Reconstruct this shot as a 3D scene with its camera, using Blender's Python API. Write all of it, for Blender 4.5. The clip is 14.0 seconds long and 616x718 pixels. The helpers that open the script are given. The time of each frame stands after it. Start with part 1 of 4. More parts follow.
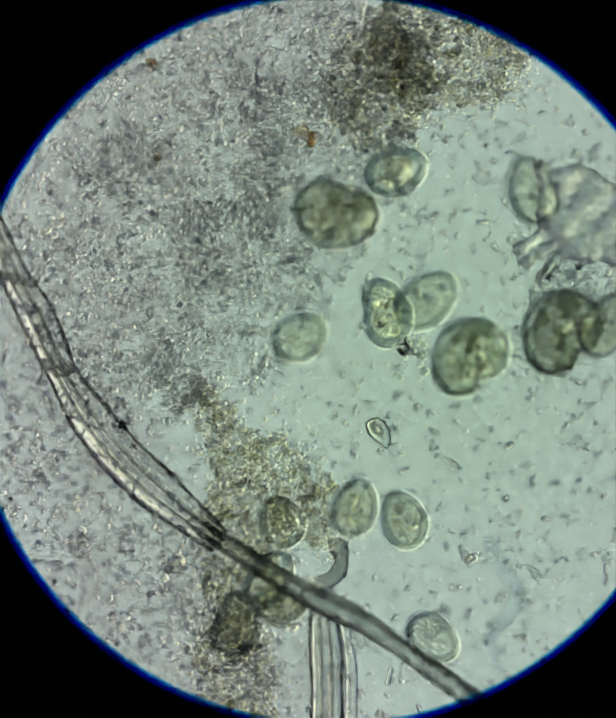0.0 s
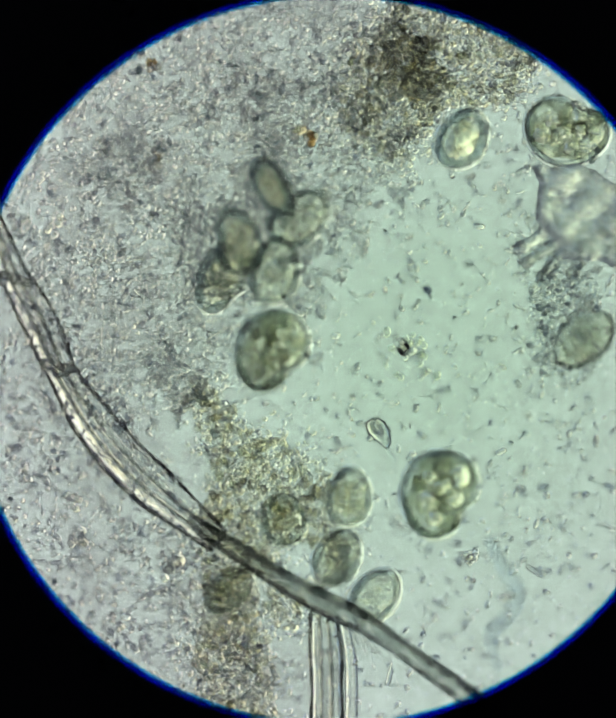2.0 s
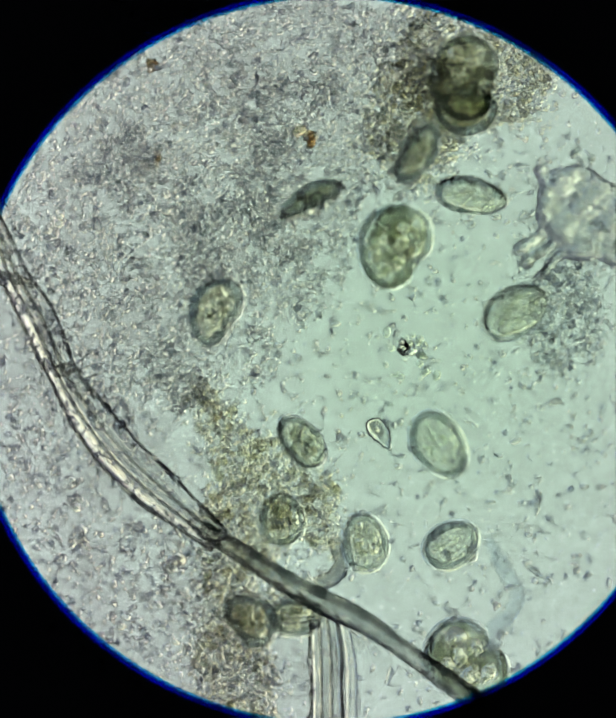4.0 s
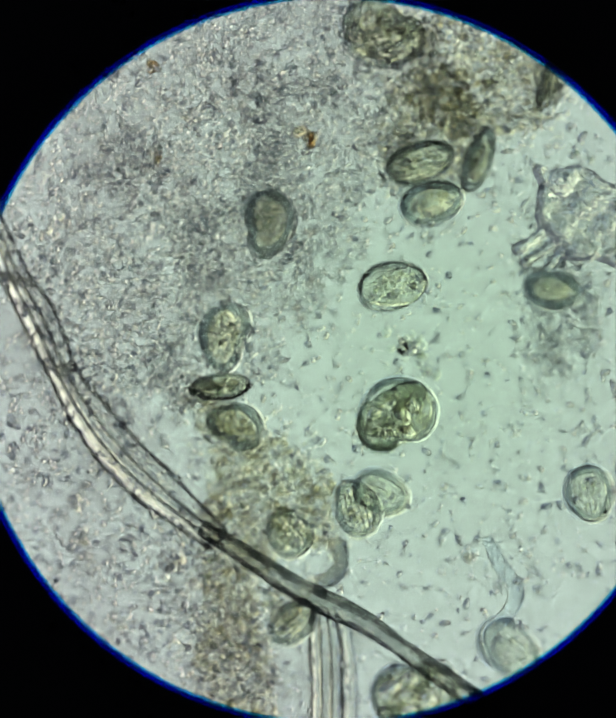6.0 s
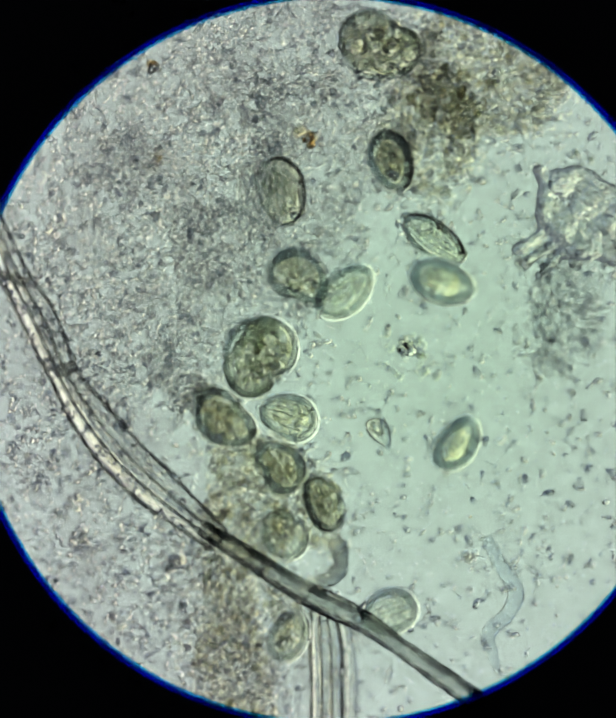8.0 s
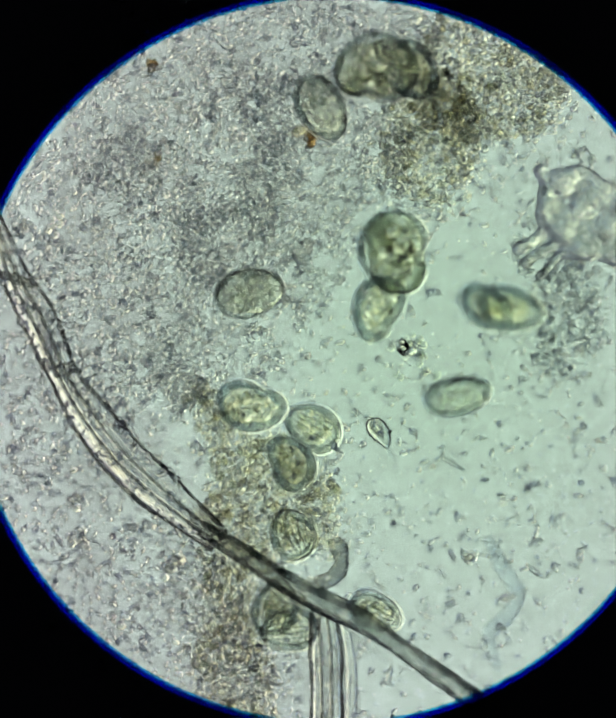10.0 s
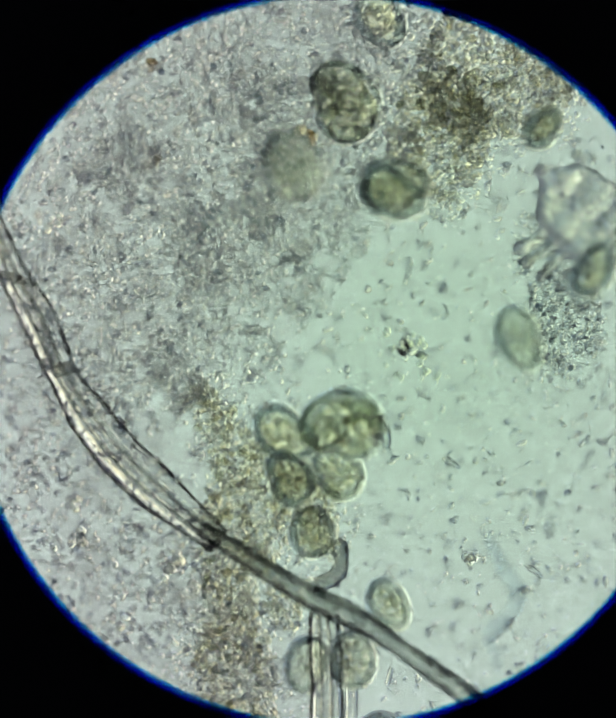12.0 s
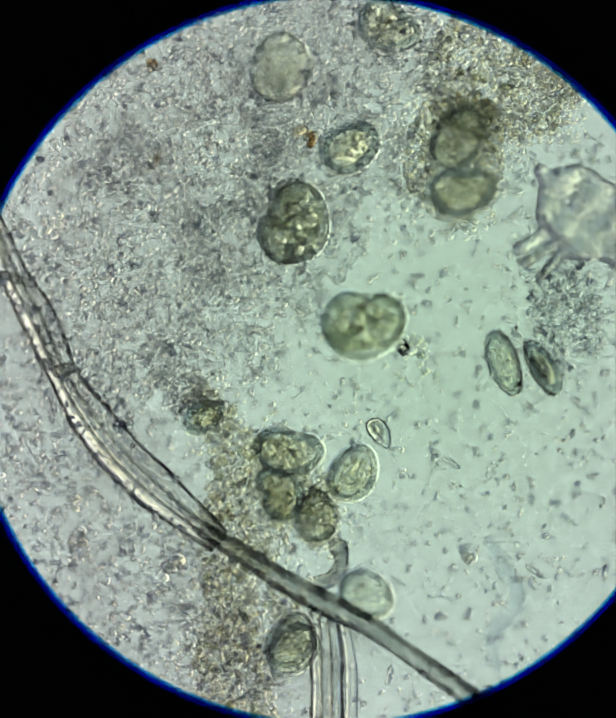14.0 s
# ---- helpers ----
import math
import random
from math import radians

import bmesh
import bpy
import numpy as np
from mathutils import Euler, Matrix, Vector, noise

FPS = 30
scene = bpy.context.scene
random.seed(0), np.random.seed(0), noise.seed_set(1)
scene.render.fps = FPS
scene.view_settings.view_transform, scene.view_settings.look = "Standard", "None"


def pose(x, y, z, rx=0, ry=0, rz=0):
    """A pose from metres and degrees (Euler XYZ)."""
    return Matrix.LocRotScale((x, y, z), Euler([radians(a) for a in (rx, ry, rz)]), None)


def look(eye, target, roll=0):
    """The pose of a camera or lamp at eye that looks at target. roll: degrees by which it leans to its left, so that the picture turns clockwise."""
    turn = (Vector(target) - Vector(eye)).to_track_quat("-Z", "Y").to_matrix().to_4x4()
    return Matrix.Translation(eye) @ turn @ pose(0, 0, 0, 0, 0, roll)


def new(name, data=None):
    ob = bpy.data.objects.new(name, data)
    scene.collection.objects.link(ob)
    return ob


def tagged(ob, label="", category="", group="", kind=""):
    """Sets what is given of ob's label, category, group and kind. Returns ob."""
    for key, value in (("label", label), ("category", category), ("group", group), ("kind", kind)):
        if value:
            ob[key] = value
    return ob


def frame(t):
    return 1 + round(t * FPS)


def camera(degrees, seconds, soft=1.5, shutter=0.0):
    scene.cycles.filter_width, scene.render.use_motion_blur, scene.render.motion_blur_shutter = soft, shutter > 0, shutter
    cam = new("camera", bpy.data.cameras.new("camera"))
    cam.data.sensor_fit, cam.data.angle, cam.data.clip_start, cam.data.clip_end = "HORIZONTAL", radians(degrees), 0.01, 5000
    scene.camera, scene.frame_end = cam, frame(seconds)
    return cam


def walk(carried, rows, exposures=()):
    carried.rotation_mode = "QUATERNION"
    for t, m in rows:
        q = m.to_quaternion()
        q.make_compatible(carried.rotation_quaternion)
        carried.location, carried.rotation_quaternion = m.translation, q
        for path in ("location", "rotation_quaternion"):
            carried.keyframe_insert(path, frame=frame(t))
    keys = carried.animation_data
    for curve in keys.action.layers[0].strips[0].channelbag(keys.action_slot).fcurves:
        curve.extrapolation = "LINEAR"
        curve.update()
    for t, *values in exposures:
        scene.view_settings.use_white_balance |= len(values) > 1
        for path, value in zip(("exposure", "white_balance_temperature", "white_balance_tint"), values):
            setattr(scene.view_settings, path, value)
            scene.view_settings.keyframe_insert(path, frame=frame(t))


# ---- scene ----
# The place is a drop of pond water under a microscope, built 1000 times life size:
# one metre here is one millimetre on the slide, a ciliate of 0.08 mm is 8 cm long.
FOCUS = 9.98  # distance of the sharp plane from the lens
cam = camera(3.848, 14.0, soft=2.7)
cam.data.dof.use_dof = True
cam.data.dof.focus_distance = FOCUS
cam.data.dof.aperture_fstop = 0.45
# The tube is racked up and down by hand: seconds and the height of the sharp plane over the slide.
walk(cam, [(t, pose(0, 0, FOCUS + z)) for t, z in (
    (0.0, 0.020), (3.2, 0.018), (4.2, 0.040), (5.3, 0.058), (8.2, 0.055), (9.3, 0.044), (10.3, 0.035), (11.6, 0.033), (12.0, 0.010), (12.2, 0.016),
    (12.5, 0.034), (12.8, 0.018), (13.0, 0.010), (13.3, 0.012), (13.6, 0.024), (14.0, 0.026))],
     exposures=[(0.0, -0.28), (0.3, -0.10), (0.6, -0.02), (1.0, 0.0), (14.0, 0.0)])

# ---- light: the illuminator under the stage ----
# Bluish fill, added to lift the darkest edges; no such source is known.
world = bpy.data.worlds.new("fill_world")
world.use_nodes = True
world.node_tree.nodes["Background"].inputs[0].default_value = (0.78, 0.92, 1.12, 1)
world.node_tree.nodes["Background"].inputs[1].default_value = 0.38
scene.world = world
lamp_data = bpy.data.lights.new("illuminator_lamp", "AREA")
lamp_data.shape, lamp_data.size, lamp_data.energy = "DISK", 2.75, 60.5
lamp_data.color = (0.955, 0.985, 0.965)
lamp = new("illuminator_lamp", lamp_data)
lamp.matrix_world = look((-0.15, 0.08, -3.13), (-0.15, 0.08, 0))
scene.cycles.max_bounces = 48
scene.cycles.transmission_bounces = 48
scene.cycles.transparent_max_bounces = 64


# ---- materials ----
def nodes_of(name):
    m = bpy.data.materials.new(name)
    m.use_nodes = True
    t = m.node_tree
    t.nodes.clear()
    return m, t, t.nodes.new("ShaderNodeOutputMaterial")


def noise_node(t, scale, detail=3.0, rough=0.55):
    co = t.nodes.new("ShaderNodeTexCoord")
    n = t.nodes.new("ShaderNodeTexNoise")
    n.inputs["Scale"].default_value, n.inputs["Detail"].default_value = scale, detail
    n.inputs["Roughness"].default_value = rough
    t.links.new(co.outputs["Object"], n.inputs["Vector"])
    return n


def ramp_node(t, source, low, high, a, b):
    r = t.nodes.new("ShaderNodeValToRGB")
    r.color_ramp.elements[0].position, r.color_ramp.elements[1].position = low, high
    r.color_ramp.elements[0].color, r.color_ramp.elements[1].color = (*a, 1), (*b, 1)
    t.links.new(source, r.inputs[0])
    return r


def clear_matter(name, ior, a, b, scale=60.0, bump=0.0, bump_scale=150.0, depth=0.004, haze=0.0, low=0.35, high=0.65, island=False):
    """Wet see-through matter that bends light by ior against the water, its tint between a and b by a grain of that scale."""
    m, t, out = nodes_of(name)
    if island:
        tint = ramp_node(t, t.nodes.new("ShaderNodeNewGeometry").outputs["Random Per Island"], 0.0, 1.0, a, b)
    else:
        tint = ramp_node(t, noise_node(t, scale).outputs[0], low, high, a, b)
    bend = t.nodes.new("ShaderNodeBsdfRefraction")
    bend.inputs["IOR"].default_value, bend.inputs["Roughness"].default_value = ior, 0.0
    t.links.new(tint.outputs[0], bend.inputs["Color"])
    if bump:
        bn = t.nodes.new("ShaderNodeBump")
        bn.inputs["Strength"].default_value, bn.inputs["Distance"].default_value = bump, depth
        t.links.new(noise_node(t, bump_scale, 2.0).outputs[0], bn.inputs["Height"])
        t.links.new(bn.outputs[0], bend.inputs["Normal"])
    last = bend
    if haze:
        clear = t.nodes.new("ShaderNodeBsdfTransparent")
        t.links.new(tint.outputs[0], clear.inputs["Color"])
        mix = t.nodes.new("ShaderNodeMixShader")
        mix.inputs[0].default_value = haze
        t.links.new(bend.outputs[0], mix.inputs[1])
        t.links.new(clear.outputs[0], mix.inputs[2])
        last = mix
    t.links.new(last.outputs[0], out.inputs[0])
    return m


def solid_paint(name, a, b, scale, rough):
    m, t, out = nodes_of(name)
    p = t.nodes.new("ShaderNodeBsdfPrincipled")
    p.inputs["Roughness"].default_value, p.inputs["Specular IOR Level"].default_value = rough, 0.02
    t.links.new(ramp_node(t, noise_node(t, scale).outputs[0], 0.35, 0.65, a, b).outputs[0], p.inputs["Base Color"])
    t.links.new(p.outputs[0], out.inputs[0])
    return m


def diffuser_glass():
    m, t, out = nodes_of("frosted_glass")
    p = t.nodes.new("ShaderNodeBsdfTranslucent")
    t.links.new(ramp_node(t, noise_node(t, 0.9, 2.0).outputs[0], 0.3, 0.7, (0.88, 0.88, 0.80), (0.90, 0.89, 0.82)).outputs[0], p.inputs[0])
    t.links.new(p.outputs[0], out.inputs[0])
    return m


def sheet_glass(name, tint, scale=5.0, spread=1.02):
    m, t, out = nodes_of(name)
    p = t.nodes.new("ShaderNodeBsdfTransparent")
    t.links.new(ramp_node(t, noise_node(t, scale, 5.0, 0.7).outputs[0], 0.3, 0.7, tint, tuple(min(1, c * spread) for c in tint)).outputs[0], p.inputs[0])
    t.links.new(p.outputs[0], out.inputs[0])
    return m


BLACK = solid_paint("black_metal", (0.0004, 0.0004, 0.0006), (0.0006, 0.0006, 0.0009), 20, 0.7)
FROST = diffuser_glass()


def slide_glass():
    """Glass, darker and greener in its middle to paint in the view's uneven light."""
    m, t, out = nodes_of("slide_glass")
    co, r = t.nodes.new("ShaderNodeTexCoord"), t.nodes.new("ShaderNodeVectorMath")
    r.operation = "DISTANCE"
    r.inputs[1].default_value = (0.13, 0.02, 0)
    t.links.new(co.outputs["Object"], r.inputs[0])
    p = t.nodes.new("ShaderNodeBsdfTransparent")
    # Radial tint standing in for light and colour falloff across the view.
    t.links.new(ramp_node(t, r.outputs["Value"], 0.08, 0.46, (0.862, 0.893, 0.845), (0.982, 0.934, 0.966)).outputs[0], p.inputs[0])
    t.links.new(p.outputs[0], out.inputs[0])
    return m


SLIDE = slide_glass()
WATER = sheet_glass("water", (0.895, 0.905, 0.885), 80.0, 1.12)


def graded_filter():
    """An added grey-green disc that clears softly towards its rim, warm on one side and cool on the other, to put glow
    and lens colour fringes on bent edges.
    """
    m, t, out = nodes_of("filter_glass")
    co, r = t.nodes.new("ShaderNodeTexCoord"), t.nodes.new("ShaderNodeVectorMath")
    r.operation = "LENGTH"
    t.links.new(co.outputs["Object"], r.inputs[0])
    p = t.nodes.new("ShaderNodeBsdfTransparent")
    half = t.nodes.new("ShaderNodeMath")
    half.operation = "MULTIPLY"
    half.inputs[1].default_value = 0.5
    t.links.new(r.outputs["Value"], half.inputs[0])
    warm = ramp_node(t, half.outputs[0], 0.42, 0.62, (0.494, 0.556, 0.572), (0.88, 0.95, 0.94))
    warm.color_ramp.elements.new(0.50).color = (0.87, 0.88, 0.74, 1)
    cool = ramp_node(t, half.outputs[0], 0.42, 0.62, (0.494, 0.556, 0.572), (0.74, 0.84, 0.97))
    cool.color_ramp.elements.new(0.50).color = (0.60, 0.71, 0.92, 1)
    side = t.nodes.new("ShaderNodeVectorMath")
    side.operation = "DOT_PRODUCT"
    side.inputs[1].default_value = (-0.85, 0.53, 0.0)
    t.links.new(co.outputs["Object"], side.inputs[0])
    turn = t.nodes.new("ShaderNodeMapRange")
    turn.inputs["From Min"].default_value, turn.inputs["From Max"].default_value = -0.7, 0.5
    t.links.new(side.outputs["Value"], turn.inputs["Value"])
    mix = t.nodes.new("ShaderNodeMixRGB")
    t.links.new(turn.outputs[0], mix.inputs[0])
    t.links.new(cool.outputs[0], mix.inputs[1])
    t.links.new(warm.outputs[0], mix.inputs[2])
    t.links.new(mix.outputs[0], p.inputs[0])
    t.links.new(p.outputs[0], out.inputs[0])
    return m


FILTER = graded_filter()
# Tints of the rings that paint in the lens's colour fringe.
BLUE = sheet_glass("blue_fringe", (0.0, 0.008, 0.55))
CYAN = sheet_glass("cyan_fringe", (0.12, 0.62, 0.85))

PELLICLE = clear_matter("pellicle", 1.08, (0.97, 0.97, 0.95), (1.0, 1.0, 0.99), 45, 0.25, 90, 0.003)
PELLICLE_BIG = clear_matter("large_pellicle", 1.08, (0.955, 0.965, 0.955), (0.99, 0.995, 0.985), 45, 0.2, 90, 0.003)
PELLICLE_CLEAR = clear_matter("clear_pellicle", 1.075, (0.955, 0.965, 0.955), (0.99, 0.995, 0.99), 30, 0.15, 100, 0.003)
PELLICLE_DARK = clear_matter("grainy_pellicle", 1.07, (0.985, 0.985, 0.97), (1.0, 1.0, 0.98), 55, 0.4, 100, 0.004)
PELLICLE_FAINT = clear_matter("faint_pellicle", 1.045, (0.95, 0.96, 0.95), (1.0, 1.0, 0.99), 60, 0.6, 110, 0.004)
NUCLEUS = clear_matter("nucleus", 1.03, (0.93, 0.94, 0.93), (0.98, 0.98, 0.97), 70, 0.3, 140, 0.003)
CORE = clear_matter("bright_prism", 1.33, (1.0, 0.985, 0.89), (1.0, 1.0, 0.96), 60, haze=0.1)
PLASMA = clear_matter("plasma", 1.08, (0.60, 0.62, 0.53), (0.98, 0.98, 0.94), 46, 1.0, 80, 0.008, low=0.44, high=0.57)
PLASMA_PALE = clear_matter("pale_plasma", 1.09, (0.98, 0.98, 0.93), (1.0, 1.0, 0.97), 55, 1.0, 100, 0.007)
FOOD = clear_matter("food", 1.04, (0.90, 0.91, 0.88), (0.98, 0.98, 0.95), 60, 0.5, 120, 0.004)
GRANULE = clear_matter("granule", 1.14, (0.92, 0.94, 0.90), (1.0, 1.0, 0.97), island=True)
# For the added wedge rings that draw a bright halo round each cell.
HALO = clear_matter("halo_wedge", 1.40, (0.97, 0.98, 0.97), (1.0, 1.0, 1.0), 60, haze=0.3)
# Tints painting the dark cell outline where light bends away; RIM also colours the stripes.
RIM = clear_matter("outline_and_stripe", 1.05, (0.60, 0.65, 0.66), (0.80, 0.83, 0.82), 60, 0.3, 120, 0.002)
RIM_DARK = clear_matter("shaded_outline", 1.04, (0.52, 0.58, 0.62), (0.72, 0.77, 0.79), 60, 0.3, 120, 0.002)
STALKED = clear_matter("stalked_pellicle", 1.16, (0.88, 0.90, 0.88), (0.98, 0.99, 0.97), 60, 0.3, 120, 0.003)
CILIA = sheet_glass("cilia", (0.80, 0.84, 0.82))
BACTERIA = clear_matter("bacteria", 1.24, (0.82, 0.85, 0.86), (0.99, 0.985, 0.975), island=True)
BACTERIA_PALE = clear_matter("pale_bacteria", 1.25, (0.76, 0.79, 0.81), (1.0, 0.99, 0.975), island=True)
BACTERIA_DARK = clear_matter("dark_bacteria", 1.34, (0.66, 0.70, 0.76), (1.0, 0.98, 0.94), island=True)
# The slime's grey tint also paints the view's colour falloff.
HAZE = clear_matter("slime", 1.02, (0.964, 0.958, 0.960), (0.988, 0.985, 0.986), 14, 0.8, 75, 0.006)
DETRITUS = clear_matter("detritus", 1.03, (0.965, 0.97, 0.965), (1.0, 1.0, 0.985), 22, 1.0, 130, 0.008)
DETRITUS_GRAIN = clear_matter("detritus_grain", 1.16, (0.95, 0.96, 0.98), (1.0, 0.985, 0.92), island=True)
FIBRE = clear_matter("fibre_wall", 1.13, (0.90, 0.91, 0.93), (0.99, 0.98, 0.97), 35, 0.2, 60, 0.004)
FIBRE_DARK = clear_matter("dark_fibre_wall", 1.12, (0.48, 0.50, 0.51), (0.80, 0.80, 0.78), 55, 1.0, 70, 0.008)
DENSE = clear_matter("dense_detritus", 1.03, (0.90, 0.90, 0.88), (0.99, 0.98, 0.96), 50, 1.0, 110, 0.008)
CRUMB = clear_matter("detritus_crumb", 1.07, (0.82, 0.83, 0.78), (1.0, 0.985, 0.93), island=True)
SMUDGE = clear_matter("smudge", 1.02, (0.965, 0.97, 0.965), (0.99, 0.99, 0.99), 30, 0.7, 70, 0.006)
LUMEN = clear_matter("lumen", 0.92, (0.96, 0.96, 0.94), (1.0, 1.0, 0.99), 40)
THREAD = clear_matter("thread", 1.05, (0.82, 0.86, 0.91), (0.95, 0.97, 0.98), 30, 0.4, 60, 0.004)
RUST = clear_matter("rust_grain", 1.12, (0.88, 0.80, 0.66), (0.99, 0.95, 0.86), 90, 0.5, 200, 0.003)
FIBRE_GREY = clear_matter("grey_fibre_wall", 1.13, (0.66, 0.68, 0.69), (0.90, 0.90, 0.88), 55, 0.8, 60, 0.006)
JELLY = clear_matter("jelly", 1.34, (0.95, 0.96, 0.95), (1.0, 1.0, 0.98), 40, 1.0, 60, 0.013)


# ---- mesh helpers ----
def part(name, mesh, material, parent=None, label=""):
    """One mesh object under a thing or a part."""
    if isinstance(mesh, bmesh.types.BMesh):
        data = bpy.data.meshes.new(name)
        mesh.to_mesh(data)
        mesh.free()
        mesh = data
    mesh.polygons.foreach_set("use_smooth", [True] * len(mesh.polygons))
    if not mesh.materials:
        mesh.materials.append(material)
    ob = new(name, mesh)
    ob.parent = parent
    if label:
        tagged(ob, label)
    return ob


def mesh_from(name, verts, faces):
    data = bpy.data.meshes.new(name)
    data.from_pydata([tuple(v) for v in verts], [], [tuple(int(i) for i in f) for f in faces])
    data.update()
    return data


def lathe(name, profile, n=160, closed=True):
    """A ring or plate turned round z from (radius, height) corners."""
    verts, faces, k = [], [], len(profile)
    for i in range(n):
        a = 2 * math.pi * i / n
        verts += [(r * math.cos(a), r * math.sin(a), z) for r, z in profile]
    for i in range(n):
        for j in range(k if closed else k - 1):
            p, q = (i + 1) % n, (j + 1) % k
            faces.append((i * k + j, p * k + j, p * k + q, i * k + q))
    if not closed:
        faces += [tuple(i * k for i in reversed(range(n))), tuple(i * k + k - 1 for i in range(n))]
    return mesh_from(name, verts, faces)


def ball(level):
    bm = bmesh.new()
    bmesh.ops.create_icosphere(bm, subdivisions=level, radius=1.0)
    v = np.array([p.co[:] for p in bm.verts])
    f = np.array([[p.index for p in face.verts] for face in bm.faces])
    bm.free()
    return v, f


BALL_1, BALL_2, BALL_3, BALL_4 = ball(1), ball(2), ball(3), ball(4)


def lumpy(seed):
    """A ball with an uneven skin."""
    v, f = BALL_3
    return v * np.array([1 + 0.28 * noise.noise(Vector(p) * 1.6 + Vector((seed, 0, 0))) for p in v])[:, None], f


def grains(name, places, sizes, rng, stretch=(1.0, 1.8), shape=BALL_2):
    """One mesh of many small rounded grains, each turned and stretched at random."""
    v, f = shape
    n, k = len(places), len(v)
    long = rng.uniform(*stretch, n)[:, None]
    axes = rng.normal(size=(n, 3))
    axes[:, 2] *= 0.35
    axes /= np.linalg.norm(axes, axis=1)[:, None]
    pts = v[None] * np.asarray(sizes)[:, None, None]
    along = np.einsum("nkc,nc->nk", pts, axes)
    pts = pts + (along * (long - 1))[:, :, None] * axes[:, None, :] + np.asarray(places)[:, None, :]
    faces = (f[None] + (np.arange(n) * k)[:, None, None]).reshape(-1, 3)
    data = bpy.data.meshes.new(name)
    data.vertices.add(n * k)
    data.vertices.foreach_set("co", pts.astype(np.float32).ravel())
    data.loops.add(faces.size)
    data.loops.foreach_set("vertex_index", faces.astype(np.int32).ravel())
    data.polygons.add(len(faces))
    data.polygons.foreach_set("loop_start", np.arange(0, faces.size, 3, dtype=np.int32))
    data.update(calc_edges=True)
    data.validate()
    return data


def smooth_line(points, step=8):
    """Points along a Catmull-Rom line through the corners."""
    p = np.array([points[0], *points, points[-1]], float)
    out = []
    for i in range(1, len(p) - 2):
        for s in np.linspace(0, 1, step, endpoint=False):
            a, b, c, d = p[i - 1:i + 3]
            out.append(0.5 * (2 * b + (c - a) * s + (2 * a - 5 * b + 4 * c - d) * s * s + (3 * b - a - 3 * c + d) * s ** 3))
    out.append(p[-2])
    return np.array(out)


def tube(name, points, radii, sides=16, step=8, wobble=0.0, seed=1, flat=1.0):
    """A closed round strand through the points, its radius running through radii."""
    line = smooth_line(points, step)
    rad = np.interp(np.linspace(0, 1, len(line)), np.linspace(0, 1, len(radii)), radii)
    way = np.gradient(line, axis=0)
    way /= np.linalg.norm(way, axis=1)[:, None]
    side = np.cross(way, (0, 0, 1.0) if abs(way[0, 2]) < 0.9 else (1.0, 0, 0))
    side /= np.linalg.norm(side, axis=1)[:, None] + 1e-9
    up = np.cross(side, way)
    verts, faces = [], []
    for i, c in enumerate(line):
        for j in range(sides):
            a = 2 * math.pi * j / sides
            r = rad[i] * (1 + wobble * noise.noise((*(c * 40), )) + wobble * 0.5 * noise.noise(Vector((i * 0.7, j * 0.9, seed))))
            verts.append(c + r * (math.cos(a) * side[i] + flat * math.sin(a) * up[i]))
    for i in range(len(line) - 1):
        for j in range(sides):
            q = (j + 1) % sides
            faces.append((i * sides + j, i * sides + q, (i + 1) * sides + q, (i + 1) * sides + j))
    faces.append(tuple(reversed(range(sides))))
    faces.append(tuple((len(line) - 1) * sides + j for j in range(sides)))
    return mesh_from(name, verts, faces)


def blob_depth(x, y, lobes, rough, seed):
    """How far (x, y) lies inside a union of strokes (x0, y0, x1, y1, r), with an uneven edge."""
    best = np.full(np.shape(x), -9.0)
    for x0, y0, x1, y1, r in lobes:
        dx, dy = x1 - x0, y1 - y0
        s = np.clip(((x - x0) * dx + (y - y0) * dy) / (dx * dx + dy * dy + 1e-9), 0, 1)
        best = np.maximum(best, r - np.hypot(x - x0 - s * dx, y - y0 - s * dy))
    wave = sum(np.sin(x * f * 1.1 + y * f * 0.7 * g + seed * 1.7 * f + g) * w for f, g, w in
               ((60, 1, 0.4), (95, -1.3, 0.4), (170, 0.6, 0.3), (230, -0.8, 0.3)))
    return best + rough * wave


